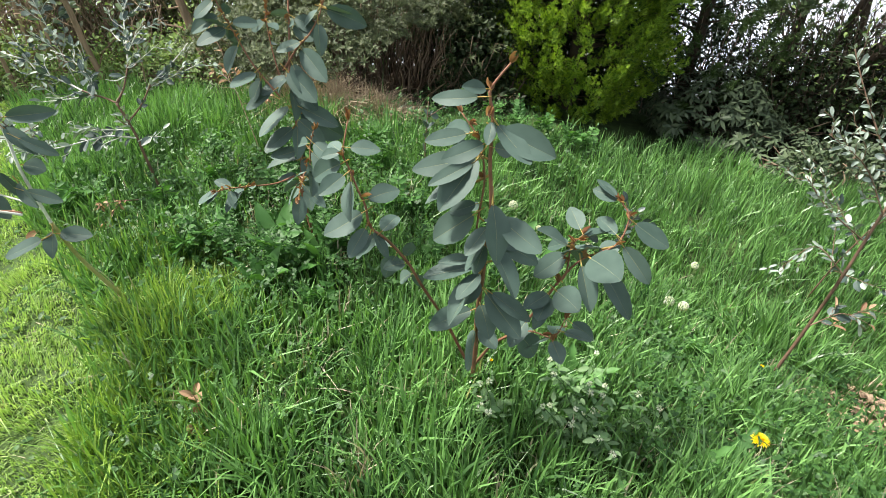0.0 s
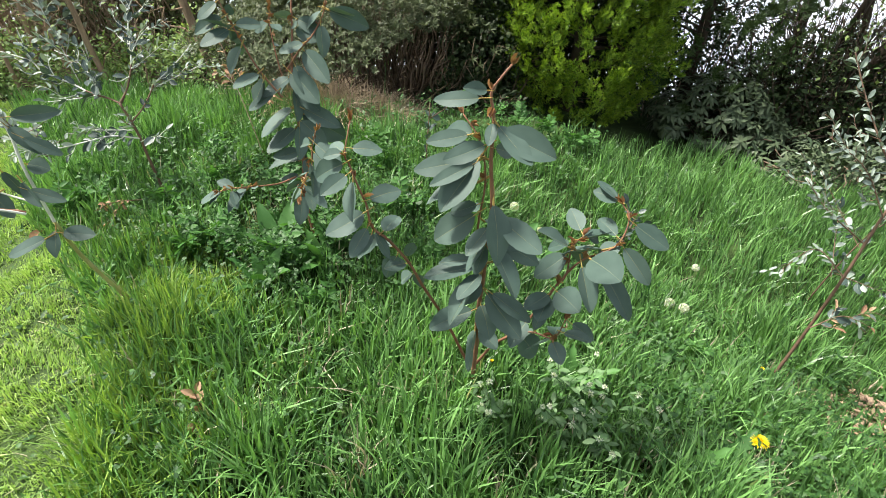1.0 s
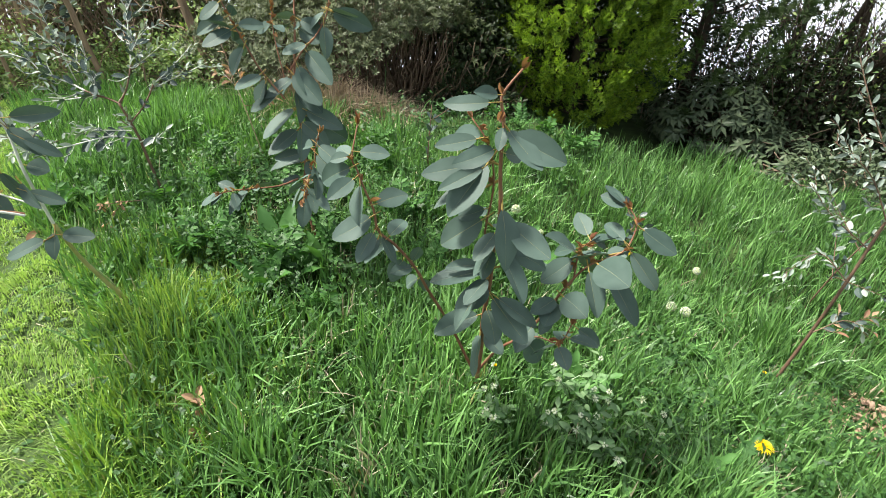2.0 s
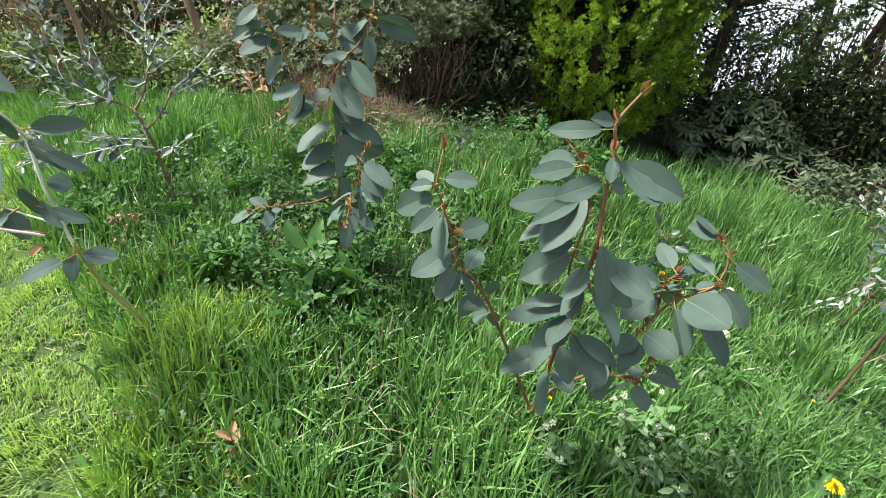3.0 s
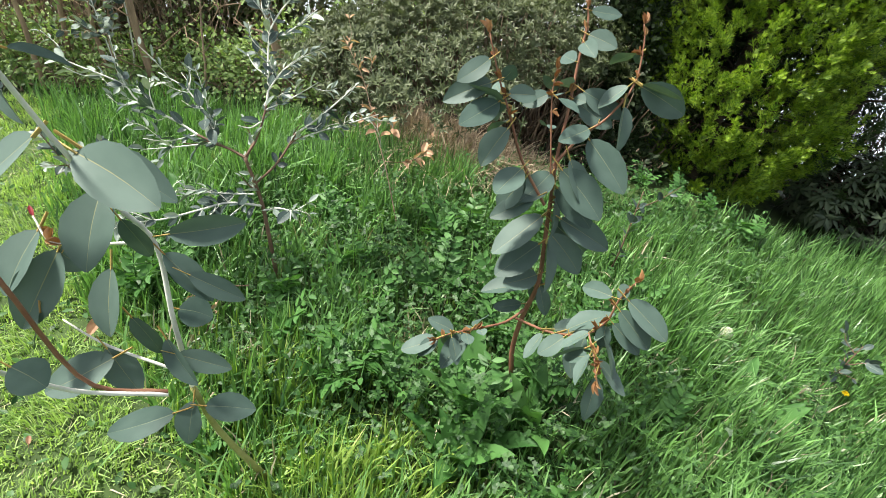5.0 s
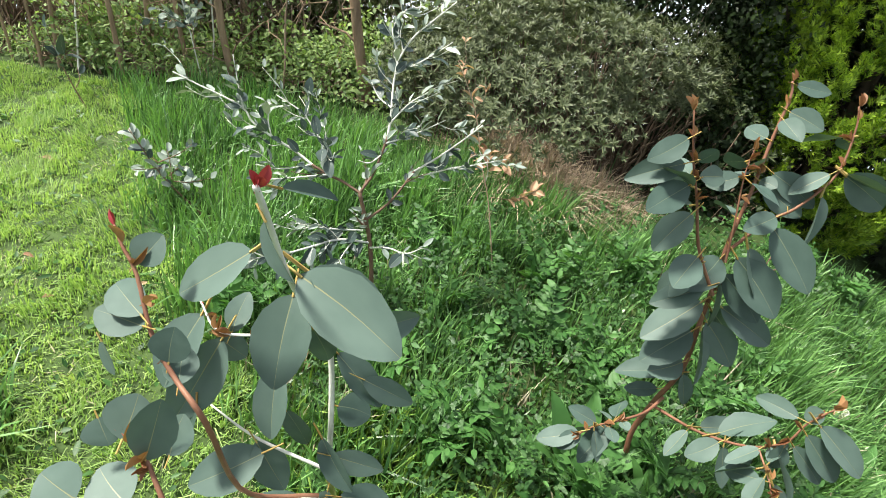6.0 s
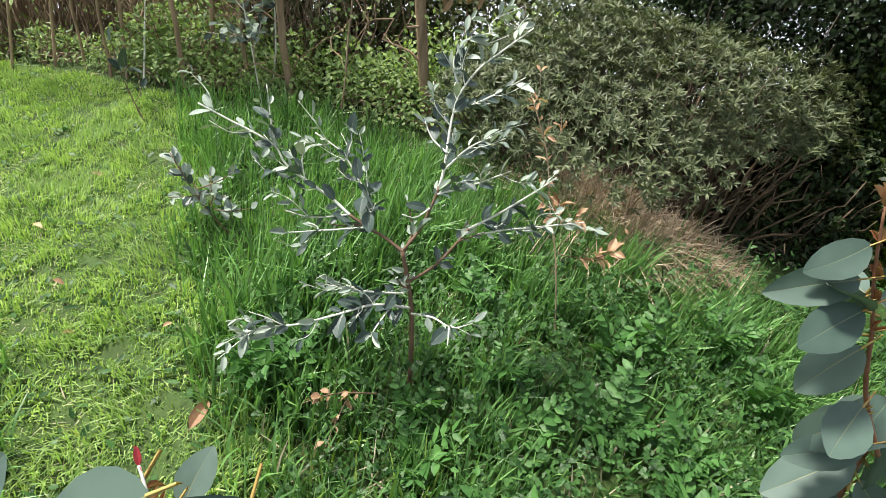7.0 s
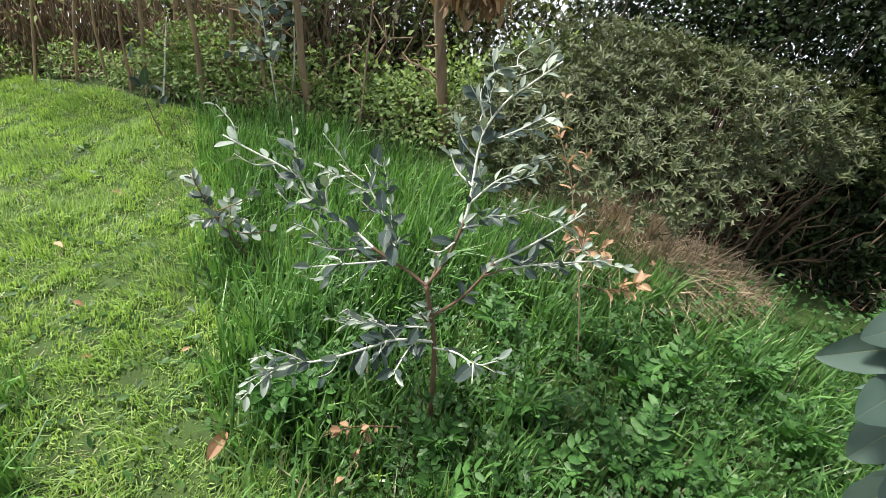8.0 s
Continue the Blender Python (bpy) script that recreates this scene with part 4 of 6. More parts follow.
def sprig(plant, points, r0, r1, leaves, bark=None, buds=4, fill=4):
    """A stem of a large-leaved sapling with its leaves: (way along, azimuth, rise, reach, width, roll, stalk)."""
    rng = np.random.default_rng(len(plant.children) + 7)
    o = np.array(plant.location)
    line = curve_through(np.array(points) - o, 4 * len(points))
    part("stem", mesh_of("stem", *tube(line, [r0 * 0.75, (r0 + r1) * 0.36, r1 * 0.7], 7), [bark or STEM_RED], smooth=True), plant)
    for s, az, el, reach, width, roll, gap in leaves:
        a, e = radians(az), radians(el)
        d = np.array([math.cos(a) * math.cos(e), math.sin(a) * math.cos(e), math.sin(e)])
        stalk = min(max(gap, 0.12), 0.22) * reach
        me = LEAVES[rng.integers(len(LEAVES))]
        put_leaf(plant, me, along(line, s) + d * stalk * 0.9, d, reach - stalk * 0.9, width, roll, rng)
    for _ in range(0 if plant == plant_a else fill):
        s = rng.uniform(0.3, 0.85)
        d = unit(rng.normal(0, 1, 3) * np.array([1, 1, 0.5]) + np.array([-0.2, 0.5, -0.5]))
        L = rng.uniform(0.06, 0.1)
        put_leaf(plant, LEAVES[rng.integers(len(LEAVES))], along(line, s) + d * 0.015, d, L, L * 0.5, rng.uniform(-50, 50), rng)
    if buds:
        hue = BUDS if plant == plant_a else BRONZE
        bud_cluster(plant, line[-1], line[-1] - line[-3], rng, size=0.019 if plant == plant_a else 0.021, n=buds, shapes=hue, slim=0.36 if plant == plant_a else 0.24)
        for s in (0.5, 0.64, 0.75, 0.88):
            bud_cluster(plant, along(line, s), rng.normal(0, 1, 3) + np.array([0, 0, 1]), rng, 0.019, 3, BRONZE)


def oval_leaf(plant, base, tip, width, tilt):
    """One large leaf from its stalk to its tip, its face to the open lawn, turned by tilt degrees."""
    rng = np.random.default_rng(len(plant.children) + 31)
    a, b = Vector(base) - plant.location, Vector(tip) - plant.location
    d = (b - a).normalized()
    open_side = Vector((0.4, -0.42, 0.82))
    n = (open_side - d * d.dot(open_side)).normalized()
    up = Vector((0, -1, 0.2)) if abs(d.z) > 0.97 else Vector((0, 0, 1))
    n0 = (up - d * d.dot(up)).normalized()
    roll = math.degrees(math.atan2(d.dot(n0.cross(n)), n0.dot(n)))
    put_leaf(plant, LEAVES[rng.integers(len(LEAVES))], a, d, (b - a).length, width, roll + tilt, rng)


def twig(plant, points, r0, r1, bark=None, shapes=None, step=0.026, size=0.042, start=0.06, width=0.4, dead=0.0, silver_from=0.55, lean=1.2, shoots=True):
    """A stem of a small-leaved sapling with pairs of leaves all along."""
    rng = np.random.default_rng(len(plant.children) + 17)
    o = np.array(plant.location)
    line = curve_through(np.array(points) - o, 5 * len(points))
    part("stem", mesh_of("stem", *tube(line, [r0 * 0.8, (r0 + r1) * 0.42, r1 * 0.9], 6), [bark or STEM_WHITE], smooth=True), plant)
    total = np.linalg.norm(np.diff(line, axis=0), axis=1).sum()
    n = max(int(total * (1 - start) / step), 1)
    for k in range(n):
        s = start + (1 - start) * (k + rng.uniform(-0.4, 1.1)) / n
        s = max(min(s, 0.995), 0.01)
        axis = unit(along(line, min(s + 0.03, 1.0)) - along(line, max(s - 0.03, 0.0)))
        side = unit(np.cross(axis, rng.normal(0, 1, 3)))
        for sg in (-1, 1):
            d = unit(axis * lean + sg * side + rng.normal(0, 0.25, 3) + np.array([0, 0, -0.15]))
            if rng.random() < 0.1:
                continue
            L = size * rng.uniform(0.5, 1.45) * (1 - 0.3 * s)
            if rng.random() < dead:
                me = DEADS[rng.integers(2)]
            elif shapes:
                me = shapes[rng.integers(len(shapes))]
            else:
                me = SILVERS[rng.integers(3)] if s > silver_from + rng.normal(0, 0.15) else BLUES[rng.integers(2)]
            broad = 1.3 if me in BLUES and not shapes else 1.0
            put_leaf(plant, me, along(line, s) + d * 0.006, d, L, L * width * broad * rng.uniform(0.8, 1.2), rng.uniform(-60, 60), rng)
        if shoots and total > 0.12 and rng.random() < 0.55 and s > 0.12:
            d = unit(axis * 0.8 + rng.choice([-1, 1]) * side + np.array([0, 0, 0.15]))
            a = along(line, s) + o
            ln = rng.uniform(0.03, 0.12)
            twig(plant, [a, a + d * ln * 0.5 + rng.normal(0, 0.006, 3), a + unit(d + axis * 0.5) * ln], r1 * 0.9, 0.0008, bark, shapes, step * 0.75, size * 0.75, 0.25, width, dead, -1.0 if s > silver_from else 0.6, lean, False)


def sapling(place, label):
    return thing("eucalyptus_sapling", (*place, float(ground_z(*place))), label, "sapling", "eucalyptus saplings")


plant_a = sapling((-1.5, 0.62), "leaning eucalyptus sapling with large oval grey-green leaves, crimson buds")
plant_b = sapling((-0.282, 0.986), "many-stemmed eucalyptus sapling with oval blue-green leaves in long grass")
plant_c = sapling((-1.135, 1.215), "upright red-stemmed eucalyptus sapling with large grey-green leaves")
plant_d = sapling((-1.962, 1.1), "spreading eucalyptus sapling with chalk-white stems and small silvery leaves")
plant_f = sapling((0.567, 1.727), "leaning reddish eucalyptus sapling with small pale silvery leaves")

# the leaning sapling beside the mown strip
sprig(plant_a, [(-1.5, 0.62, 0), (-1.53, 0.575, 0.13), (-1.565, 0.53, 0.28), (-1.58, 0.505, 0.42)], 0.011, 0.008, (), bark=STEM_GREEN, buds=0, fill=0)
sprig(plant_a, [(-1.58, 0.505, 0.42), (-1.574, 0.49, 0.603), (-1.602, 0.502, 0.736), (-1.597, 0.455, 0.83), (-1.577, 0.402, 0.934), (-1.542, 0.345, 1.058), (-1.532, 0.33, 1.088)], 0.0065, 0.0035, (), bark=STEM_WHITE, buds=0, fill=0)
sprig(plant_a, [(-1.603, 0.503, 0.738), (-1.632, 0.486, 0.734), (-1.686, 0.442, 0.729), (-1.722, 0.413, 0.732), (-1.759, 0.416, 0.759)], 0.004, 0.002, (), bark=STEM_WHITE, buds=2, fill=0)
sprig(plant_a, [(-1.555, 0.462, 0.521), (-1.65, 0.415, 0.555), (-1.728, 0.396, 0.579)], 0.004, 0.002, (), bark=STEM_WHITE, buds=0, fill=0)
sprig(plant_a, [(-1.534, 0.433, 0.507), (-1.587, 0.348, 0.57), (-1.565, 0.292, 0.813), (-1.609, 0.292, 0.84), (-1.648, 0.296, 0.869), (-1.689, 0.311, 0.914), (-1.713, 0.314, 0.932), (-1.73, 0.318, 0.947)], 0.005, 0.002, (), bark=STEM_RED, buds=2, fill=0)
sprig(plant_a, [(-1.532, 0.431, 0.503), (-1.574, 0.331, 0.575), (-1.534, 0.241, 0.73), (-1.566, 0.225, 0.73), (-1.597, 0.209, 0.728), (-1.638, 0.186, 0.724)], 0.005, 0.003, (), bark=STEM_WHITE, buds=0, fill=0)
sprig(plant_a, [(-1.546, 0.234, 0.728), (-1.579, 0.241, 0.758), (-1.597, 0.244, 0.772), (-1.628, 0.241, 0.788)], 0.004, 0.002, (), bark=STEM_RED, buds=1, fill=0)
for base_, tip_, wide_, tilt_ in (
    ((-1.616, 0.392, 0.945), (-1.673, 0.34, 0.881), 0.055, 14),
    ((-1.566, 0.409, 0.936), (-1.438, 0.414, 0.915), 0.071, 18),
    ((-1.563, 0.414, 0.94), (-1.483, 0.472, 0.879), 0.057, -20),
    ((-1.538, 0.358, 1.072), (-1.521, 0.408, 1.055), 0.0166, -15),
    ((-1.536, 0.342, 1.051), (-1.5, 0.332, 1.016), 0.019, 60),
    ((-1.622, 0.453, 0.843), (-1.574, 0.38, 0.773), 0.070, 5),
    ((-1.594, 0.519, 0.752), (-1.531, 0.619, 0.753), 0.050, 30),
    ((-1.585, 0.45, 0.817), (-1.575, 0.475, 0.739), 0.034, 20),
    ((-1.587, 0.502, 0.726), (-1.505, 0.522, 0.667), 0.045, -15),
    ((-1.542, 0.508, 0.706), (-1.491, 0.566, 0.645), 0.036, 10),
    ((-1.575, 0.502, 0.618), (-1.534, 0.535, 0.6), 0.054, 0),
    ((-1.644, 0.451, 0.698), (-1.601, 0.396, 0.619), 0.049, 15),
):
    oval_leaf(plant_a, base_, tip_, wide_, tilt_)
for base_, tip_, wide_, tilt_ in (
    ((-1.57, 0.471, 0.577), (-1.494, 0.455, 0.527), 0.037, 30),
    ((-1.648, 0.413, 0.551), (-1.593, 0.42, 0.474), 0.054, 0),
    ((-1.634, 0.457, 0.598), (-1.602, 0.474, 0.514), 0.037, 20),
    ((-1.629, 0.413, 0.54), (-1.687, 0.322, 0.496), 0.068, 10),
    ((-1.547, 0.468, 0.558), (-1.491, 0.526, 0.511), 0.039, 10),
    ((-1.585, 0.466, 0.374), (-1.682, 0.381, 0.326), 0.060, 10),
    ((-1.544, 0.501, 0.392), (-1.472, 0.555, 0.382), 0.055, 0),
    ((-1.565, 0.494, 0.397), (-1.545, 0.45, 0.329), 0.055, 20),
    ((-1.717, 0.432, 0.719), (-1.738, 0.477, 0.753), 0.036, 0),
    ((-1.761, 0.419, 0.73), (-1.744, 0.335, 0.665), 0.068, 20),
    ((-1.724, 0.422, 0.71), (-1.725, 0.335, 0.601), 0.068, -10),
    ((-1.731, 0.418, 0.71), (-1.703, 0.442, 0.672), 0.041, 10),
):
    oval_leaf(plant_a, base_, tip_, wide_, tilt_)
for base_, tip_, wide_, tilt_ in (
    ((-1.709, 0.365, 0.629), (-1.689, 0.334, 0.578), 0.041, 65),
    ((-1.693, 0.316, 0.922), (-1.688, 0.34, 0.949), 0.037, 0),
    ((-1.665, 0.298, 0.882), (-1.731, 0.305, 0.88), 0.040, 0),
    ((-1.658, 0.295, 0.874), (-1.72, 0.281, 0.86), 0.042, 10),
    ((-1.622, 0.295, 0.852), (-1.627, 0.308, 0.888), 0.040, 0),
    ((-1.686, 0.266, 0.854), (-1.66, 0.259, 0.83), 0.035, 60),
    ((-1.604, 0.291, 0.836), (-1.639, 0.32, 0.842), 0.035, 10),
    ((-1.623, 0.239, 0.782), (-1.631, 0.267, 0.822), 0.054, 0),
    ((-1.596, 0.244, 0.771), (-1.598, 0.272, 0.843), 0.045, 15),
    ((-1.578, 0.259, 0.779), (-1.593, 0.286, 0.805), 0.040, -10),
    ((-1.653, 0.234, 0.794), (-1.632, 0.228, 0.773), 0.044, 20),
    ((-1.589, 0.216, 0.732), (-1.644, 0.218, 0.733), 0.052, 10),
):
    oval_leaf(plant_a, base_, tip_, wide_, tilt_)
for base_, tip_, wide_, tilt_ in (
    ((-1.542, 0.241, 0.735), (-1.554, 0.208, 0.717), 0.052, 0),
    ((-1.633, 0.189, 0.725), (-1.675, 0.178, 0.737), 0.054, 0),
    ((-1.516, 0.255, 0.736), (-1.488, 0.271, 0.705), 0.048, 0),
):
    oval_leaf(plant_a, base_, tip_, wide_, tilt_)
for k, long_ in enumerate((0.013, 0.017, 0.014, 0.018)):
    # crimson buds crowd the tip of the main stem
    bud_cluster(plant_a, np.array((-1.533, 0.332, 1.086)) - np.array(plant_a.location), (0.5 * math.cos(1.7 * k), 0.5 * math.sin(1.7 * k), 1), np.random.default_rng(880 + k), long_, 1, BUDS, 0.5)

# the many-stemmed sapling in the long grass
sprig(plant_b, [(-0.299, 0.902, 0.09), (-0.278, 0.858, 0.288), (-0.271, 0.83, 0.416), (-0.25, 0.796, 0.582), (-0.248, 0.787, 0.655), (-0.234, 0.767, 0.776), (-0.242, 0.758, 0.891), (-0.247, 0.764, 0.971), (-0.256, 0.764, 1.011), (-0.255, 0.767, 1.031), (-0.235, 0.794, 1.069)], 0.009, 0.003,
      leaves=[(0.17, -80, -55, 0.127, 0.056, 50, 0.08), (0.17, -20, -16, 0.082, 0.046, 20, 0.18), (0.22, -145, -25, 0.141, 0.06, -30, 0.12),
              (0.24, -35, -50, 0.1, 0.054, 20, 0.11), (0.27, -2, -43, 0.155, 0.062, 40, 0.13), (0.27, 7, -24, 0.144, 0.043, 30, 0.39),
              (0.29, -108, -28, 0.079, 0.046, -10, 0.14), (0.32, -114, -48, 0.156, 0.067, 20, 0.12), (0.34, -150, -15, 0.144, 0.059, -10, 0.11),
              (0.37, -154, -9, 0.107, 0.029, -30, 0.45), (0.44, -26, -36, 0.144, 0.057, -10, 0.21), (0.44, 35, -31, 0.149, 0.047, 50, 0.45),
              (0.45, 36, -28, 0.094, 0.042, 50, 0.17), (0.47, -110, -38, 0.083, 0.041, -10, 0.09), (0.5, -2, -26, 0.134, 0.057, 40, 0.2),
              (0.53, -46, -56, 0.141, 0.061, -20, 0.06), (0.63, 67, -24, 0.066, 0.033, 60, 0.16), (0.68, 5, -14, 0.13, 0.06, 50, 0.16),
              (0.7, -75, -40, 0.052, 0.024, 0, 0.11), (0.7, -11, -34, 0.111, 0.045, 20, 0.14), (0.8, -156, -4, 0.107, 0.034, -50, 0.31),
              (0.87, -119, 15, 0.062, 0.027, -50, 0.2)])
sprig(plant_b, [(-0.311, 0.903, 0.131), (-0.371, 0.85, 0.33), (-0.398, 0.764, 0.509), (-0.418, 0.736, 0.587), (-0.44, 0.686, 0.674), (-0.466, 0.663, 0.712), (-0.476, 0.661, 0.766), (-0.489, 0.656, 0.802), (-0.512, 0.658, 0.85), (-0.521, 0.657, 0.873), (-0.528, 0.689, 0.931)], 0.006, 0.002,
      leaves=[(0.25, 83, -69, 0.053, 0.031, -30, 0.19), (0.25, 177, -44, 0.07, 0.036, -50, 0.17), (0.3, -120, 8, 0.063, 0.035, -30, 0.16),
              (0.32, 2, 69, 0.059, 0.03, -60, 0.13), (0.35, -172, -68, 0.092, 0.044, 70, 0.23), (0.44, -163, -46, 0.088, 0.042, -50, 0.07),
              (0.44, 96, 3, 0.085, 0.042, 10, 0.14), (0.57, -115, -13, 0.102, 0.054, -30, 0.12), (0.62, 68, -1, 0.093, 0.045, 40, 0.13),
              (0.75, -64, -49, 0.094, 0.041, 40, 0.1), (0.77, -99, -12, 0.087, 0.039, -30, 0.25), (0.82, -168, -32, 0.102, 0.051, -60, 0.08),
              (0.9, -158, -13, 0.05, 0.026, -40, 0.14), (0.9, 154, -1, 0.063, 0.03, -20, 0.2), (0.92, 30, -2, 0.075, 0.034, 40, 0.21)])
sprig(plant_b, [(-0.293, 0.906, 0.158), (-0.24, 0.893, 0.277), (-0.176, 0.89, 0.368), (-0.121, 0.906, 0.494), (-0.104, 0.912, 0.541), (-0.067, 0.94, 0.608), (-0.004, 0.977, 0.652), (0.004, 1.013, 0.709), (-0.021, 1.024, 0.737)], 0.006, 0.002,
      leaves=[(0.24, 42, -58, 0.135, 0.07, 70, 0.05), (0.29, -97, -17, 0.088, 0.051, 0, 0.11), (0.39, -85, -5, 0.094, 0.054, 0, 0.04),
              (0.4, -109, 3, 0.096, 0.048, -10, 0.11), (0.45, -41, 11, 0.113, 0.069, 40, 0.17), (0.62, -42, -43, 0.122, 0.052, 0, 0.07),
              (0.65, -43, 13, 0.13, 0.087, 40, 0.06), (0.67, -17, -42, 0.175, 0.049, 30, 0.38), (0.67, 32, 25, 0.064, 0.041, 30, 0.33),
              (0.77, 1, -44, 0.129, 0.047, 50, 0.13), (0.87, 11, -29, 0.113, 0.05, 50, 0.18), (1, -177, 14, 0.072, 0.04, -40, 0.19),
              (1, 175, 29, 0.077, 0.029, -10, 0.2)])
sprig(plant_b, [(-0.255, 0.802, 0.642), (-0.279, 0.804, 0.693), (-0.27, 0.802, 0.823), (-0.292, 0.804, 0.906), (-0.335, 0.808, 0.951)], 0.004, 0.002,
      leaves=[(0.35, -148, -37, 0.127, 0.07, -50, 0.05), (0.39, -158, -24, 0.076, 0.037, -40, 0.17), (0.5, -147, -22, 0.136, 0.057, 0, 0.07),
              (0.62, -123, -15, 0.128, 0.035, -30, 0.45), (0.63, -154, -16, 0.148, 0.053, -50, 0.38), (0.65, -109, -38, 0.146, 0.065, -20, 0.07),
              (0.8, -138, -6, 0.104, 0.039, -40, 0.2)])
sprig(plant_b, [(-0.104, 0.912, 0.541), (-0.091, 0.924, 0.567), (-0.096, 0.946, 0.631), (-0.081, 0.972, 0.654)], 0.004, 0.002,
      leaves=[(0.6, -141, -40, 0.105, 0.057, -30, 0.13), (1, 55, -22, 0.059, 0.031, 40, 0.45), (1, 136, 22, 0.082, 0.046, -20, 0.42)])
sprig(plant_b, [(-0.196, 0.887, 0.343), (-0.142, 0.895, 0.374), (-0.082, 0.891, 0.387), (-0.066, 0.914, 0.439)], 0.004, 0.002,
      leaves=[(0.62, -46, -13, 0.076, 0.045, 10, 0.18), (1, 26, -37, 0.104, 0.039, 40, 0.45)])

# the upright sapling
sprig(plant_c, [(-1.147, 1.17, 0.145), (-1.168, 1.169, 0.248), (-1.166, 1.159, 0.376), (-1.156, 1.17, 0.488), (-1.178, 1.189, 0.607), (-1.194, 1.204, 0.689), (-1.214, 1.226, 0.777), (-1.23, 1.264, 0.89), (-1.246, 1.293, 0.979), (-1.257, 1.32, 1.056), (-1.269, 1.327, 1.084)], 0.01, 0.003,
      leaves=[(0.24, -152, -17, 0.091, 0.037, -30, 0.22), (0.29, -151, -12, 0.139, 0.058, -10, 0.1), (0.3, -17, -55, 0.089, 0.037, 30, 0.07),
              (0.32, -122, -2, 0.107, 0.057, -30, 0.11), (0.39, -123, -35, 0.146, 0.078, -20, 0.06), (0.4, -48, -45, 0.133, 0.06, -40, 0.08),
              (0.42, 7, -40, 0.141, 0.066, 60, 0.12), (0.45, 54, -38, 0.213, 0.098, 80, 0.04), (0.47, -124, -35, 0.165, 0.074, -10, 0.07),
              (0.47, 15, -19, 0.169, 0.065, 50, 0.2), (0.55, -41, -59, 0.125, 0.053, -40, 0.1), (0.55, -6, -29, 0.134, 0.064, 50, 0.09),
              (0.58, -103, -18, 0.127, 0.064, -10, 0.06), (0.72, -27, 10, 0.043, 0.031, 50, 0.2), (0.72, 7, -21, 0.11, 0.051, 60, 0.18),
              (0.75, 7, -19, 0.129, 0.051, 60, 0.33), (0.8, 136, -3, 0.074, 0.04, -50, 0.18), (0.85, -52, -5, 0.074, 0.04, 40, 0.07),
              (0.87, -2, -8, 0.075, 0.045, 60, 0.12), (0.98, 27, -1, 0.073, 0.032, 50, 0.06)])
sprig(plant_c, [(-1.191, 1.144, 0.708), (-1.258, 1.119, 0.799), (-1.303, 1.106, 0.889), (-1.339, 1.1, 0.953), (-1.377, 1.094, 1.035)], 0.005, 0.002,
      leaves=[(0.05, -139, -29, 0.119, 0.052, -30, 0.07), (0.17, -142, -59, 0.103, 0.055, -40, 0.18), (0.19, -165, -73, 0.085, 0.05, -60, 0.15),
              (0.22, -96, -16, 0.115, 0.059, -10, 0.03), (0.45, -119, -53, 0.106, 0.057, -20, 0.12), (0.62, -113, -23, 0.119, 0.056, -30, 0.15),
              (0.65, 64, -5, 0.099, 0.041, 50, 0.1), (0.67, 148, -60, 0.064, 0.046, 50, 0.05), (0.73, -9, 61, 0.049, 0.032, -60, 0.29),
              (0.75, -138, -24, 0.12, 0.05, -50, 0.15), (0.88, -126, -33, 0.087, 0.045, -40, 0.05)])
sprig(plant_c, [(-1.21, 1.194, 0.78), (-1.179, 1.241, 0.849), (-1.146, 1.269, 0.891), (-1.12, 1.306, 0.962), (-1.133, 1.341, 1.037), (-1.15, 1.355, 1.076)], 0.005, 0.002,
      leaves=[(0.02, -7, -31, 0.16, 0.077, 50, 0.14), (0.09, -18, -45, 0.133, 0.05, 20, 0.17), (0.22, -12, -34, 0.158, 0.071, 50, 0.09),
              (0.29, -118, -13, 0.095, 0.046, -30, 0.13), (0.52, -42, -64, 0.111, 0.05, -20, 0.04), (0.62, 36, -22, 0.153, 0.069, 80, 0.1),
              (0.75, 114, -37, 0.044, 0.029, 30, 0.22)])
sprig(plant_c, [(-1.203, 1.166, 0.773), (-1.229, 1.175, 0.856), (-1.255, 1.194, 0.931), (-1.264, 1.213, 0.976)], 0.003, 0.0015,
      leaves=[(0.67, -157, -32, 0.066, 0.039, -50, 0.12)])
sprig(plant_c, [(-1.159, 1.123, 0.429), (-1.179, 1.053, 0.426), (-1.219, 0.975, 0.438), (-1.252, 0.919, 0.446), (-1.27, 0.876, 0.448)], 0.005, 0.002,
      leaves=[(0.47, -45, 16, 0.03, 0.026, 10, 0.45), (0.6, -55, 5, 0.05, 0.031, 0, 0.24), (0.7, -162, 16, 0.071, 0.036, -30, 0.12),
              (0.77, -31, -47, 0.071, 0.03, 0, 0.07), (0.92, -146, -27, 0.095, 0.045, -20, 0.1), (0.92, -123, -35, 0.063, 0.035, -10, 0.11)])
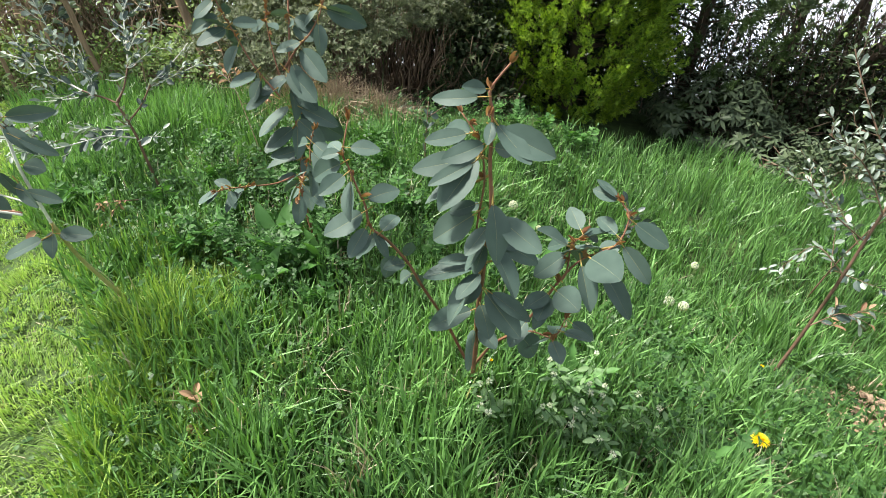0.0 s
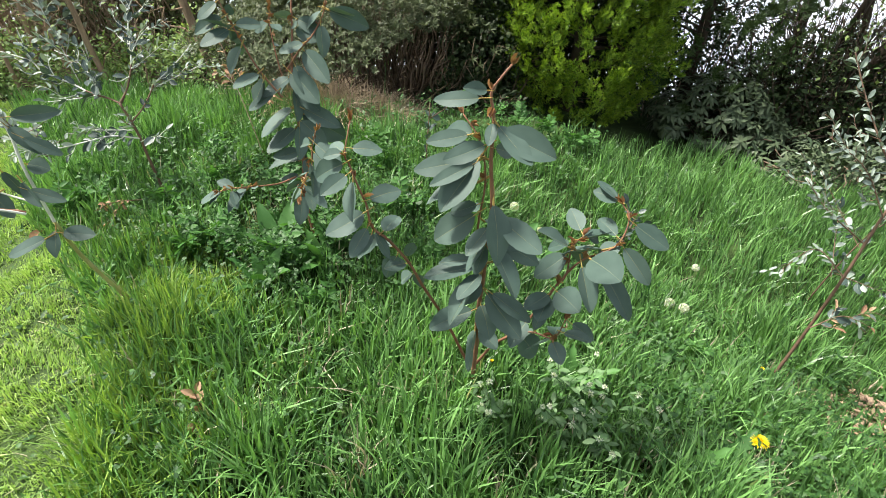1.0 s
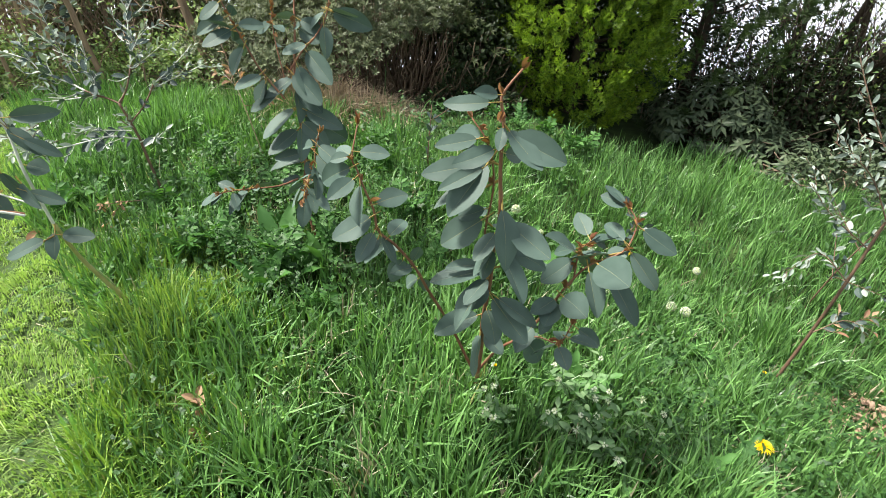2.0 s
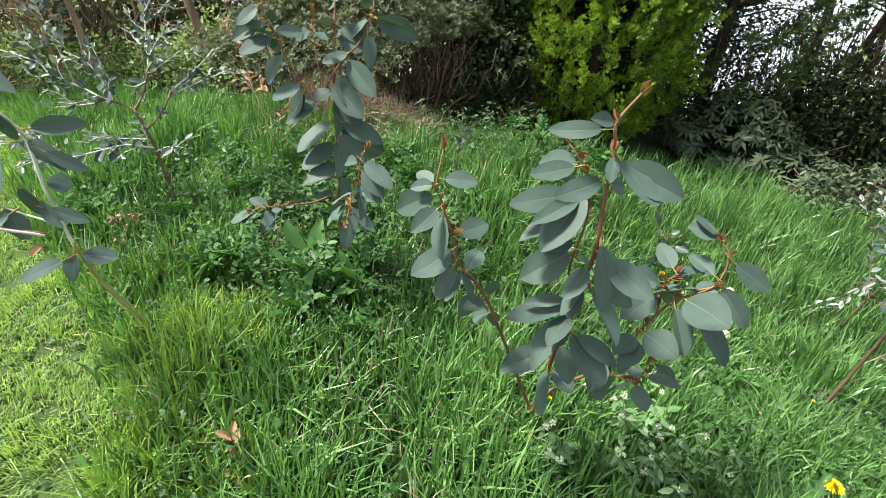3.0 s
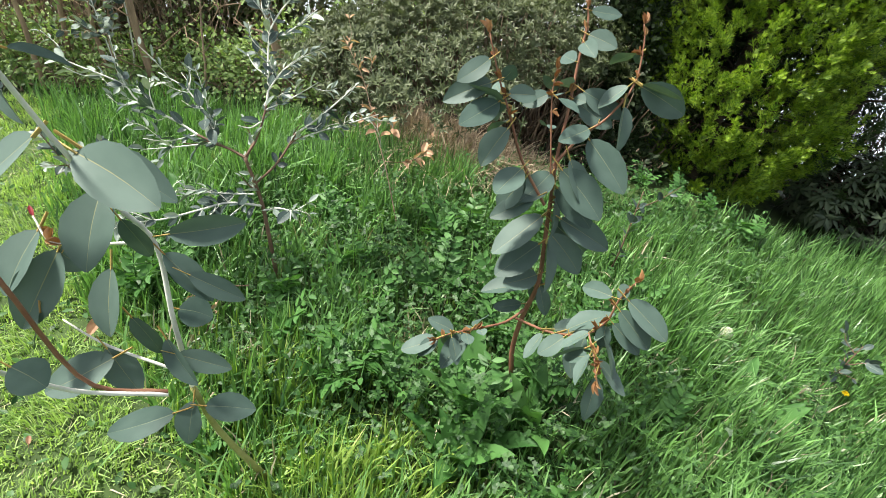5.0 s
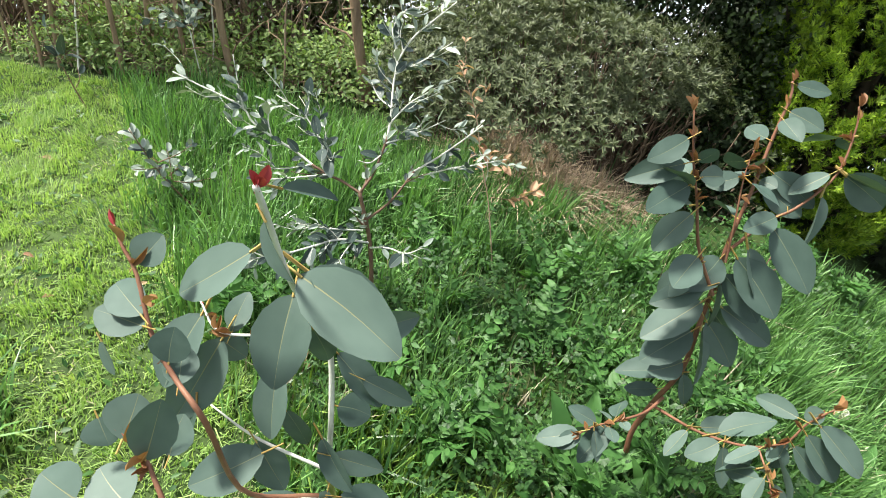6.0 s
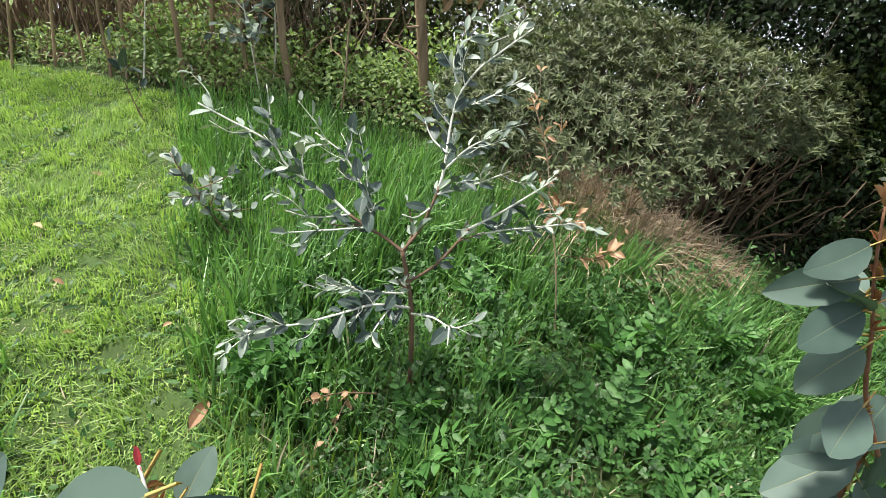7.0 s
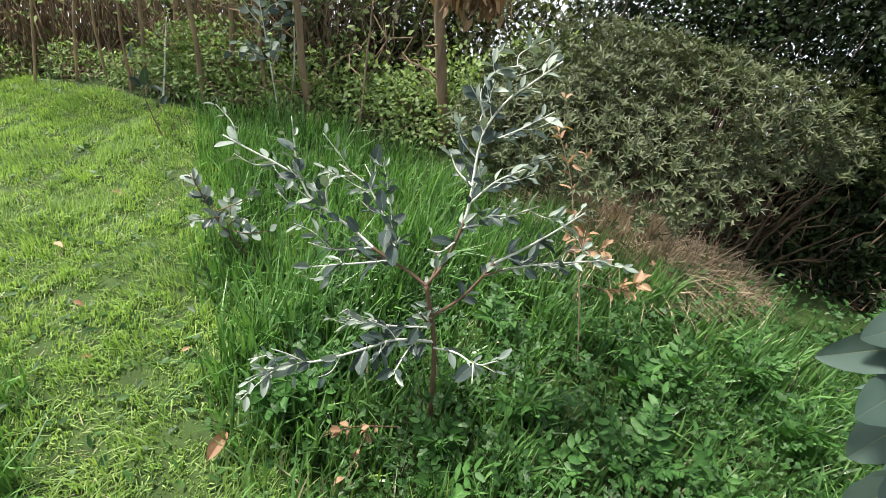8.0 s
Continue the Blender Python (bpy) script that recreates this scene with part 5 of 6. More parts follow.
sprig(plant_c, [(-1.172, 1.12, 0.395), (-1.074, 1.073, 0.443), (-1, 1.035, 0.513), (-0.968, 1.017, 0.582), (-0.963, 1.022, 0.639), (-0.948, 1.028, 0.689)], 0.005, 0.002,
      leaves=[(0.17, -108, -46, 0.082, 0.035, 20, 0.12), (0.17, 36, 9, 0.127, 0.054, 0, 0.17), (0.25, 43, 28, 0.136, 0.058, -10, 0.14),
              (0.3, -138, -43, 0.081, 0.047, -20, 0.07), (0.3, -36, -58, 0.099, 0.038, 10, 0.1), (0.42, -91, -59, 0.055, 0.025, 0, 0.18),
              (0.62, -61, -77, 0.065, 0.033, 0, 0.24), (0.63, -1, -31, 0.095, 0.038, 40, 0.14), (0.75, -7, -31, 0.108, 0.049, 40, 0.06),
              (0.85, -3, -24, 0.121, 0.054, 30, 0.06), (0.97, 158, -66, 0.046, 0.032, -70, 0.22)])
sprig(plant_c, [(-0.99, 1.009, 0.541), (-0.963, 0.964, 0.534), (-0.937, 0.921, 0.514)], 0.003, 0.0015,
      leaves=[(0.42, -97, -41, 0.078, 0.035, 50, 0.1), (0.5, 1, -39, 0.107, 0.044, 0, 0.04), (0.82, -66, -59, 0.104, 0.046, -20, 0.1)])

# the white-stemmed sapling
twig(plant_d, [(-1.962, 1.1, 0.06), (-1.979, 1.079, 0.294), (-2.002, 1.083, 0.381), (-2.022, 1.078, 0.45), (-2.05, 1.071, 0.528)], 0.0085, 0.006, bark=STEM_DARK, start=0.55, size=0.04)
twig(plant_d, [(-2.05, 1.071, 0.528), (-2.099, 1.058, 0.542), (-2.14, 1.042, 0.55), (-2.186, 1.026, 0.564)], 0.005, 0.004, bark=STEM_DARK, start=0.4)
twig(plant_d, [(-2.186, 1.026, 0.564), (-2.236, 1.01, 0.587), (-2.288, 0.985, 0.609), (-2.339, 0.96, 0.637), (-2.373, 0.957, 0.664), (-2.415, 0.93, 0.685), (-2.458, 0.896, 0.704), (-2.506, 0.853, 0.731)], 0.0045, 0.002)
twig(plant_d, [(-2.373, 0.957, 0.664), (-2.399, 0.963, 0.713), (-2.43, 0.973, 0.784)], 0.003, 0.0012)
twig(plant_d, [(-2.14, 1.042, 0.55), (-2.186, 0.951, 0.549), (-2.215, 0.877, 0.555)], 0.003, 0.0012)
twig(plant_d, [(-2.186, 1.026, 0.564), (-2.25, 0.975, 0.537), (-2.306, 0.938, 0.536)], 0.003, 0.0012)
twig(plant_d, [(-2.294, 0.981, 0.613), (-2.308, 0.982, 0.654), (-2.322, 0.999, 0.692)], 0.0025, 0.001)
twig(plant_d, [(-2.141, 1.05, 0.558), (-2.185, 1.075, 0.594), (-2.231, 1.075, 0.63), (-2.279, 1.069, 0.667), (-2.338, 1.037, 0.697)], 0.004, 0.0015)
twig(plant_d, [(-2.267, 1.072, 0.654), (-2.283, 1.098, 0.687), (-2.307, 1.109, 0.716)], 0.0025, 0.001)
twig(plant_d, [(-2.202, 1.07, 0.609), (-2.142, 1.047, 0.591), (-2.131, 1.05, 0.619)], 0.0025, 0.001)
twig(plant_d, [(-2.05, 1.071, 0.528), (-2.048, 1.112, 0.568), (-2.055, 1.148, 0.616), (-2.063, 1.175, 0.66)], 0.005, 0.004, bark=STEM_DARK, start=0.35)
twig(plant_d, [(-2.063, 1.175, 0.66), (-2.075, 1.194, 0.699), (-2.097, 1.217, 0.74), (-2.118, 1.241, 0.787), (-2.126, 1.262, 0.84), (-2.119, 1.304, 0.894), (-2.094, 1.337, 0.936), (-2.063, 1.386, 0.99)], 0.0045, 0.0018)
twig(plant_d, [(-2.121, 1.246, 0.799), (-2.076, 1.272, 0.839), (-2.042, 1.297, 0.874), (-2.01, 1.32, 0.911)], 0.003, 0.0012)
twig(plant_d, [(-2.126, 1.262, 0.84), (-2.166, 1.268, 0.894), (-2.163, 1.301, 0.941), (-2.131, 1.344, 0.962)], 0.003, 0.0012)
twig(plant_d, [(-2.072, 1.193, 0.694), (-2.043, 1.224, 0.754), (-1.999, 1.253, 0.8)], 0.003, 0.0012)
twig(plant_d, [(-2.086, 1.204, 0.727), (-2.133, 1.203, 0.74), (-2.165, 1.206, 0.767)], 0.003, 0.0012)
twig(plant_d, [(-2.055, 1.148, 0.616), (-2.052, 1.098, 0.61), (-2.064, 1.067, 0.622)], 0.003, 0.0012, silver_from=0.9)
twig(plant_d, [(-2.062, 1.163, 0.642), (-2.006, 1.204, 0.682), (-1.942, 1.254, 0.74)], 0.003, 0.0012)
twig(plant_d, [(-2.022, 1.078, 0.45), (-1.991, 1.124, 0.502), (-1.979, 1.158, 0.545), (-1.969, 1.191, 0.594)], 0.0045, 0.0035, bark=STEM_DARK, start=0.35)
twig(plant_d, [(-1.969, 1.191, 0.594), (-1.937, 1.241, 0.634), (-1.901, 1.296, 0.689), (-1.874, 1.336, 0.735)], 0.004, 0.0015)
twig(plant_d, [(-1.948, 1.199, 0.588), (-1.897, 1.238, 0.618), (-1.83, 1.281, 0.653), (-1.769, 1.314, 0.687)], 0.003, 0.0012)
twig(plant_d, [(-2.002, 1.083, 0.381), (-2.037, 0.988, 0.417), (-2.058, 0.908, 0.419), (-2.085, 0.825, 0.417), (-2.114, 0.763, 0.421), (-2.122, 0.72, 0.422)], 0.0045, 0.0018)
twig(plant_d, [(-2.096, 0.798, 0.418), (-2.12, 0.768, 0.443), (-2.138, 0.742, 0.46)], 0.0025, 0.001)
twig(plant_d, [(-2.024, 1.073, 0.416), (-2.072, 0.981, 0.438), (-2.124, 0.91, 0.458)], 0.0035, 0.0012)
twig(plant_d, [(-2.018, 1.024, 0.402), (-1.98, 0.946, 0.418), (-1.966, 0.919, 0.418)], 0.0025, 0.001)
twig(plant_d, [(-1.994, 1.077, 0.371), (-1.937, 1.085, 0.4), (-1.876, 1.082, 0.42), (-1.842, 1.102, 0.449)], 0.0035, 0.0012)
twig(plant_d, [(-1.882, 1.078, 0.421), (-1.849, 1.039, 0.414)], 0.0025, 0.001)

# the sapling by the mulch
twig(plant_f, [(0.567, 1.727, -0.306), (0.607, 1.772, 0.03), (0.623, 1.781, 0.291), (0.641, 1.833, 0.48), (0.657, 1.874, 0.618), (0.641, 1.902, 0.752)], 0.008, 0.004, bark=STEM_DARK, start=0.6)
twig(plant_f, [(0.643, 1.831, 0.604), (0.546, 1.867, 0.722), (0.454, 1.91, 0.847), (0.393, 1.95, 0.943)], 0.004, 0.002, bark=STEM_DARK, silver_from=0.0, size=0.034, step=0.02)
twig(plant_f, [(0.63, 1.777, 0.528), (0.528, 1.769, 0.664), (0.396, 1.713, 0.757)], 0.003, 0.0015, bark=STEM_DARK, silver_from=0.0, size=0.034, step=0.02)
twig(plant_f, [(0.609, 1.729, 0.32), (0.515, 1.786, 0.36), (0.447, 1.748, 0.273)], 0.003, 0.0015, bark=STEM_DARK, silver_from=0.0, size=0.034, step=0.02)
twig(plant_f, [(0.609, 1.736, 0.449), (0.473, 1.697, 0.545), (0.387, 1.686, 0.629)], 0.003, 0.0015, bark=STEM_DARK, silver_from=0.0, size=0.034, step=0.02)
twig(plant_f, [(0.59, 1.685, 0.12), (0.665, 1.723, 0.181), (0.737, 1.701, 0.159)], 0.003, 0.0015, bark=STEM_DARK, dead=0.5)



# ---- smaller saplings ----
def little_sapling(place, top, label, seed, bark, shapes, branches=4, size=0.04, step=0.026, dead=0.0, width=0.6, spread=0.6):
    rng = np.random.default_rng(seed)
    th = sapling(place, label)
    z0 = th.location[2]
    foot = np.array([place[0], place[1], z0])
    tip = np.array([top[0], top[1], z0 + top[2]])
    mid = (foot + tip) / 2 + rng.normal(0, 0.02, 3)
    twig(th, [foot, mid, tip], 0.005, 0.002, bark, shapes, step, size, 0.3, width, dead, shoots=False)
    for k in range(branches):
        u = rng.uniform(0.25, 0.85)
        a = foot + (tip - foot) * u
        ang = k * 2.4 + rng.uniform(0, 0.8)
        ln = top[2] * spread * (1 - 0.5 * u)
        e = a + np.array([math.cos(ang), math.sin(ang), rng.uniform(0.2, 0.9)]) * ln
        twig(th, [a, (a + e) / 2 + rng.normal(0, 0.01, 3), e], 0.003, 0.0012, bark, shapes, step, size, 0.15, width, dead, shoots=False)
    return th


little_sapling((-1.064, 1.889), (-1.059, 1.888, 0.38), "small slim eucalyptus sapling with rounded grey leaves", 301, STEM_DARK, BLUES + LEAVES[:1], 1, 0.06, 0.04)
little_sapling((-0.169, 2.253), (-0.115, 2.3, 0.249), "small bushy eucalyptus sapling with dull grey leaves", 302, STEM_DARK, BLUES, 4, 0.05)
little_sapling((-2.883, 1.134), (-3.12, 1.021, 0.306), "low bushy sapling with clustered grey-green leaves on a leaning stem", 303, STEM_DARK, SILVERS + BLUES, 6, 0.045, 0.022)
little_sapling((-4.119, 1.315), (-4.319, 1.295, 0.35), "thin young sapling with a few drooping dark leaves", 304, STEM_DARK, BLUES, 2, 0.09, 0.09)
little_sapling((-3.911, 1.859), (-4.258, 1.89, 0.883), "tall slim silver-leaved sapling in front of the trees", 305, STEM_WHITE, SILVERS + BLUES, 8, 0.055, 0.028, spread=0.32)
little_sapling((0.709, 2.436), (0.831, 2.406, 0.657), "slim sapling with pale silvery leaves near the hedge", 306, STEM_DARK, SILVERS[:1] + BLUES, 4, 0.042, 0.032)
withered = sapling((-1.789, 1.542), "withered sapling with papery copper-brown leaves on thin pale twigs")
twig(withered, [(-1.79, 1.543, 0.135), (-1.89, 1.564, 0.37), (-1.974, 1.595, 0.487), (-2.058, 1.633, 0.618), (-2.124, 1.641, 0.701), (-2.177, 1.647, 0.757)], 0.003, 0.001, TWIG, DEADS, 0.045, 0.035, 0.4, 0.45)
twig(withered, [(-1.892, 1.557, 0.406), (-1.821, 1.586, 0.423), (-1.78, 1.617, 0.456), (-1.76, 1.651, 0.516)], 0.002, 0.001, STEM_DARK, DEADS, 0.028, 0.045, 0.2, 0.5)
twig(withered, [(-1.932, 1.58, 0.442), (-1.92, 1.539, 0.512), (-1.956, 1.519, 0.564)], 0.002, 0.001, STEM_WHITE, DEADS, 0.025, 0.045, 0.2, 0.5)
dead_low = thing("dead_branch", (-1.984, 0.964, float(ground_z(-1.984, 0.964))), "dead brown leafy branch lying at the sapling's foot", "branch")
twig(dead_low, [(-1.99, 1.007, 0.124), (-2.056, 0.915, 0.133), (-2.097, 0.837, 0.112)], 0.003, 0.001, STEM_DARK, DEADS, 0.03, 0.032, 0.1, 0.6, shoots=False)
twig(dead_low, [(-2.034, 0.942, 0.127), (-1.995, 0.871, 0.119), (-1.963, 0.81, 0.085)], 0.002, 0.001, STEM_DARK, DEADS, 0.03, 0.032, 0.1, 0.6, shoots=False)
dead_clump = thing("dead_seedling", (-0.954, 0.394, float(ground_z(-0.954, 0.394))), "dead seedling with curled brown leaves in the grass", "seedling")
twig(dead_clump, [(-0.943, 0.409, -0.085), (-0.952, 0.428, -0.005), (-0.982, 0.437, 0.066)], 0.003, 0.001, STEM_DARK, DEADS, 0.014, 0.045, 0.2, 0.6, shoots=False)
twig(dead_clump, [(-0.943, 0.409, -0.075), (-0.923, 0.399, -0.027), (-0.913, 0.378, 0.001)], 0.003, 0.001, STEM_DARK, DEADS, 0.014, 0.045, 0.2, 0.6, shoots=False)
join_spare()


# ---- weeds and flowers that stand out ----
LEAFLET = mesh_of("leaflet", LANCE[0] * np.array([1, 0.9, 1]), LANCE[1], [PINNATE])


def frond_line(seed):
    r = np.random.default_rng(seed)
    u = np.linspace(0, 1, 8)
    return np.stack([u * 0.92, r.normal(0, 0.03) * np.sin(3 * u), r.uniform(0.22, 0.34) * np.sin(u * 2.0) - 0.12 * u ** 2], -1)


SPINES = [frond_line(400 + k) for k in range(4)]
STALKS = [mesh_of("frond", *tube(sp, [0.014, 0.006], 4), [WEED]) for sp in SPINES]


def feathered_weed(place, size, seed):
    """Arching fronds with pairs of pointed leaflets."""
    rng = np.random.default_rng(seed)
    th = thing("feathered_weed", (*place, float(ground_z(*place))), "fresh green weed with feathered leaves among grass", "weed", "feathered weeds")
    n = int(rng.integers(4, 6))
    for k in range(n):
        which = rng.integers(4)
        frond = part("frond", STALKS[which], th)
        L = size * rng.uniform(0.75, 1.2)
        frond.matrix_basis = pose(0, 0, 0.005, rng.uniform(-15, 15), rng.uniform(-66, -30), 360 * k / n + rng.uniform(-25, 25)) @ Matrix.Diagonal((L, L, L, 1))
        pairs = int(rng.integers(5, 8))
        spots = [(0.28 + 0.64 * j / pairs, sg * rng.uniform(0.85, 1.2)) for j in range(pairs) for sg in (-1, 1)] + [(0.99, 0.0)]
        for s, a in spots:
            w = 0.33 * (1.15 - 0.75 * s) * rng.uniform(0.85, 1.15)
            leaf = part("leaflet", LEAFLET, frond)
            p = along(SPINES[which], s)
            leaf.matrix_basis = pose(*p, rng.uniform(-20, 20), rng.uniform(-8, 25), math.degrees(a)) @ Matrix.Diagonal((w, w * 0.5, w, 1))


for k, (x, y, s) in enumerate([(-2.273, 0.832, 0.2), (-2.222, 0.918, 0.2), (-1.892, 1.045, 0.2), (-1.806, 0.963, 0.2), (-1.519, 1.395, 0.22), (-1.348, 1.459, 0.2), (-2.425, 1.034, 0.18), (-2.084, 1.483, 0.18), (-1.662, 1.585, 0.22),
                               (-1.6, 1.709, 0.2), (-2.352, 1.137, 0.16), (-1.565, 0.88, 0.2), (-1.08, 1.186, 0.22), (-1.726, 0.583, 0.16), (-1.542, 1.001, 0.2), (-1.195, 1.013, 0.2)]):
    feathered_weed((x, y), s, 420 + k)
for k, (x, y, s) in enumerate([(-0.892, 0.915, 0.16), (-0.978, 2.801, 0.17), (-2.309, 0.971, 0.18), (-1.4, 0.989, 0.2), (-0.825, 2.833, 0.17), (-0.662, 2.863, 0.17), (-1.157, 2.818, 0.17), (-1.32, 1.14, 0.18), (-0.731, 1.355, 0.16),
                               (-1.264, 1.783, 0.2), (-0.945, 1.771, 0.18), (-1.802, 1.301, 0.2), (-1.442, 1.926, 0.2), (-0.997, 1.546, 0.2), (-0.584, 2.925, 0.17), (-1.641, 1.223, 0.18), (-1.26, 1.32, 0.2), (0.295, 1.675, 0.15)]):
    feathered_weed((x, y), s, 450 + k)


def strap_mesh(seed, teeth):
    """A long broad leaf, wavy or toothed."""
    r = np.random.default_rng(seed)
    n = 11
    u = np.linspace(0, 1, n)
    half = 0.14 * np.sin(np.pi * np.clip(u * 0.9 + 0.1, 0, 1)) ** 0.8
    if teeth:
        half *= np.where(np.arange(n) % 2, 1.25, 0.55)
    z = 0.35 * u - 0.4 * u ** 2
    v = []
    for i in range(n):
        v += [(u[i], -half[i], z[i] + 0.03 * math.sin(9 * u[i])), (u[i], 0, z[i] - 0.02), (u[i], half[i], z[i] + 0.03 * math.cos(8 * u[i]))]
    q = [(3 * i + c, 3 * i + c + 1, 3 * i + c + 4, 3 * i + c + 3) for i in range(n - 1) for c in range(2)]
    return mesh_of("strap_leaf", v, [np.array(q)], [PINNATE], smooth=True)


STRAPS = [strap_mesh(480, False), strap_mesh(481, True)]


def rosette(name, place, size, kind, seed, label):
    rng = np.random.default_rng(seed)
    th = thing(name, (*place, float(ground_z(*place))), label, "weed")
    n = 7
    for k in range(n):
        ob = part("leaf", STRAPS[kind], th)
        L = size * rng.uniform(0.7, 1.15)
        ob.matrix_basis = pose(0, 0, 0.01, rng.uniform(-20, 20), rng.uniform(-65, -25), 360 * k / n + rng.uniform(-25, 25)) @ Matrix.Diagonal((L, L, L, 1))


for k, (x, y, s) in enumerate([(-1.14, 1, 0.2), (-1.17, 0.904, 0.18), (-1.054, 1.097, 0.2), (-1.231, 1.057, 0.22), (-0.537, 1.732, 0.2), (-0.397, 1.713, 0.18), (-2.496, 1.2, 0.2)]):
    rosette("dock_plant", (x, y), s, 0, 500 + k, "dock weed with long broad green leaves")
for k, (x, y, s) in enumerate([(-0.058, 1.077, 0.22), (0.329, 0.978, 0.2), (-0.129, 0.999, 0.18), (0.444, 1.11, 0.18), (0.16, 1.422, 0.16)]):
    rosette("dandelion_plant", (x, y), s, 1, 520 + k, "dandelion rosette of jagged green leaves in long grass")


def stalk_line(height, lean, seed):
    r = np.random.default_rng(seed)
    return curve_through([(0, 0, 0), (lean * 0.3, r.normal(0, 0.005), height * 0.55), (lean, r.normal(0, 0.008), height)], 8)


def dandelion(place, height, size, seed, lean=0.02, shut=False):
    rng = np.random.default_rng(seed)
    th = thing("dandelion_flower", (*place, float(ground_z(*place))), "yellow dandelion flower open on a thin stalk" if not shut else "half-closed yellow dandelion flower on a thin stalk", "flower", "dandelions")
    line = stalk_line(height, lean, seed)
    part("stalk", mesh_of("stalk", *tube(line, [0.0022, 0.0018], 5), [WEED]), th)
    n = 110
    a = np.arange(n) * 2.39996
    t = np.linspace(1.35, 0.12 if not shut else 0.9, n)
    d = np.stack([np.cos(a) * np.cos(t), np.sin(a) * np.cos(t), np.sin(t)], -1)
    b = Build()
    b.scatter(LANCE, line[-1] + d * 0.002, frames_from(d, np.array([[0, 0, 1.0]]) + 0 * d + 0.2), np.stack([size * 0.5 * np.linspace(0.55, 1.0, n), np.full(n, size * 0.11), np.full(n, size)], -1))
    part("petals", b.mesh("petals", YELLOW), th, kind="stuff")


def seed_clock(place, height, size, seed, lean=0.02):
    rng = np.random.default_rng(seed)
    th = thing("dandelion_clock", (*place, float(ground_z(*place))), "white round dandelion seed head on a thin stalk", "seed head", "dandelion clocks")
    line = stalk_line(height, lean, seed)
    part("stalk", mesh_of("stalk", *tube(line, [0.0022, 0.0016], 5), [WEED]), th)
    n = 320
    k = np.arange(n) + 0.5
    t = np.arcsin(1 - 2 * k / n)
    a = k * 2.39996
    d = np.stack([np.cos(a) * np.cos(t), np.sin(a) * np.cos(t), np.sin(t)], -1)
    b = Build()
    fr = frames_from(d, rng.normal(0, 1, (n, 3)))
    b.scatter((np.array([(0.25, 0.012, 0), (0.25, -0.012, 0), (0.86, 0.01, 0), (1.0, 0.2, 0.08), (1.0, -0.2, -0.08), (0.98, 0.05, 0.2), (0.98, -0.05, -0.2)]), [[[0, 1, 2], [2, 3, 5], [2, 4, 6], [2, 5, 6]]]), np.repeat(line[-1:], n, 0), fr, np.full(n, size * 0.5))
    part("seed_head", b.mesh("seed_head", FLUFF), th, kind="stuff")


dandelion((0.482, 1.189), 0.15, 0.056, 540)
dandelion((-0.29, 0.972), 0.12, 0.016, 541, shut=True)
dandelion((0.56, 1.7), 0.13, 0.022, 542, -0.03, shut=True)
dandelion((-0.11, 2.22), 0.1, 0.03, 543)
for k, (x, y, h, s) in enumerate([(0.163, 1.915, 0.15, 0.046), (0.214, 1.903, 0.15, 0.044), (0.2, 2.25, 0.14, 0.036), (-0.6, 1.92, 0.15, 0.044), (-0.257, 2.069, 0.1, 0.036), (-2.429, 0.868, 0.1, 0.03), (-0.099, 1.879, 0.12, 0.03), (-0.476, 1.931, 0.12, 0.026)]):
    seed_clock((x, y), h, s, 550 + k, 0.01 * (k % 3 - 1))


def groundsel(place, seed):
    """A leafy weed gone to white fluff."""
    rng = np.random.default_rng(seed)
    th = thing("seeding_weed", (*place, float(ground_z(*place))), "dark leafy weed with small white fluffy seed heads", "weed", "seeding weeds")
    for k in range(4):
        a = rng.uniform(0, 6.28)
        tip = np.array([math.cos(a) * 0.09, math.sin(a) * 0.09, rng.uniform(0.14, 0.24)])
        line = curve_through([(0, 0, 0), tip * np.array([0.3, 0.3, 0.6]), tip], 7)
        stem = part("stem", mesh_of("stem", *tube(line, [0.002, 0.001], 4), [WEED]), th)
        n = 13
        p = line[rng.integers(1, 7, n)] + rng.normal(0, 0.006, (n, 3))
        d = rng.normal(0, 1, (n, 3)) * np.array([1, 1, 0.4])
        s = rng.uniform(0.018, 0.045, n)
        b = Build()
        b.scatter(LANCE, p, frames_from(d, np.array([[0, 0, 1.0]]) + rng.normal(0, 0.3, (n, 3))), np.stack([s, s * 0.42, s], -1))
        part("leaves", b.mesh("leaves", GROUNDSEL), stem, kind="stuff")
        n = 40
        d = unit(rng.normal(0, 1, (n, 3)))
        b = Build()
        b.scatter(LANCE, line[-1] + d * 0.002, frames_from(d, rng.normal(0, 1, (n, 3))), np.stack([np.full(n, rng.uniform(0.006, 0.012)), np.full(n, 0.0025), np.full(n, 0.01)], -1))
        part("fluff", b.mesh("fluff", FLUFF), stem, kind="stuff")


for k, (x, y) in enumerate([(-0.048, 0.958), (-0.149, 0.841), (0.092, 0.936), (0.022, 0.868), (-0.018, 1.037), (0.141, 1.023)]):
    groundsel((x, y), 570 + k)

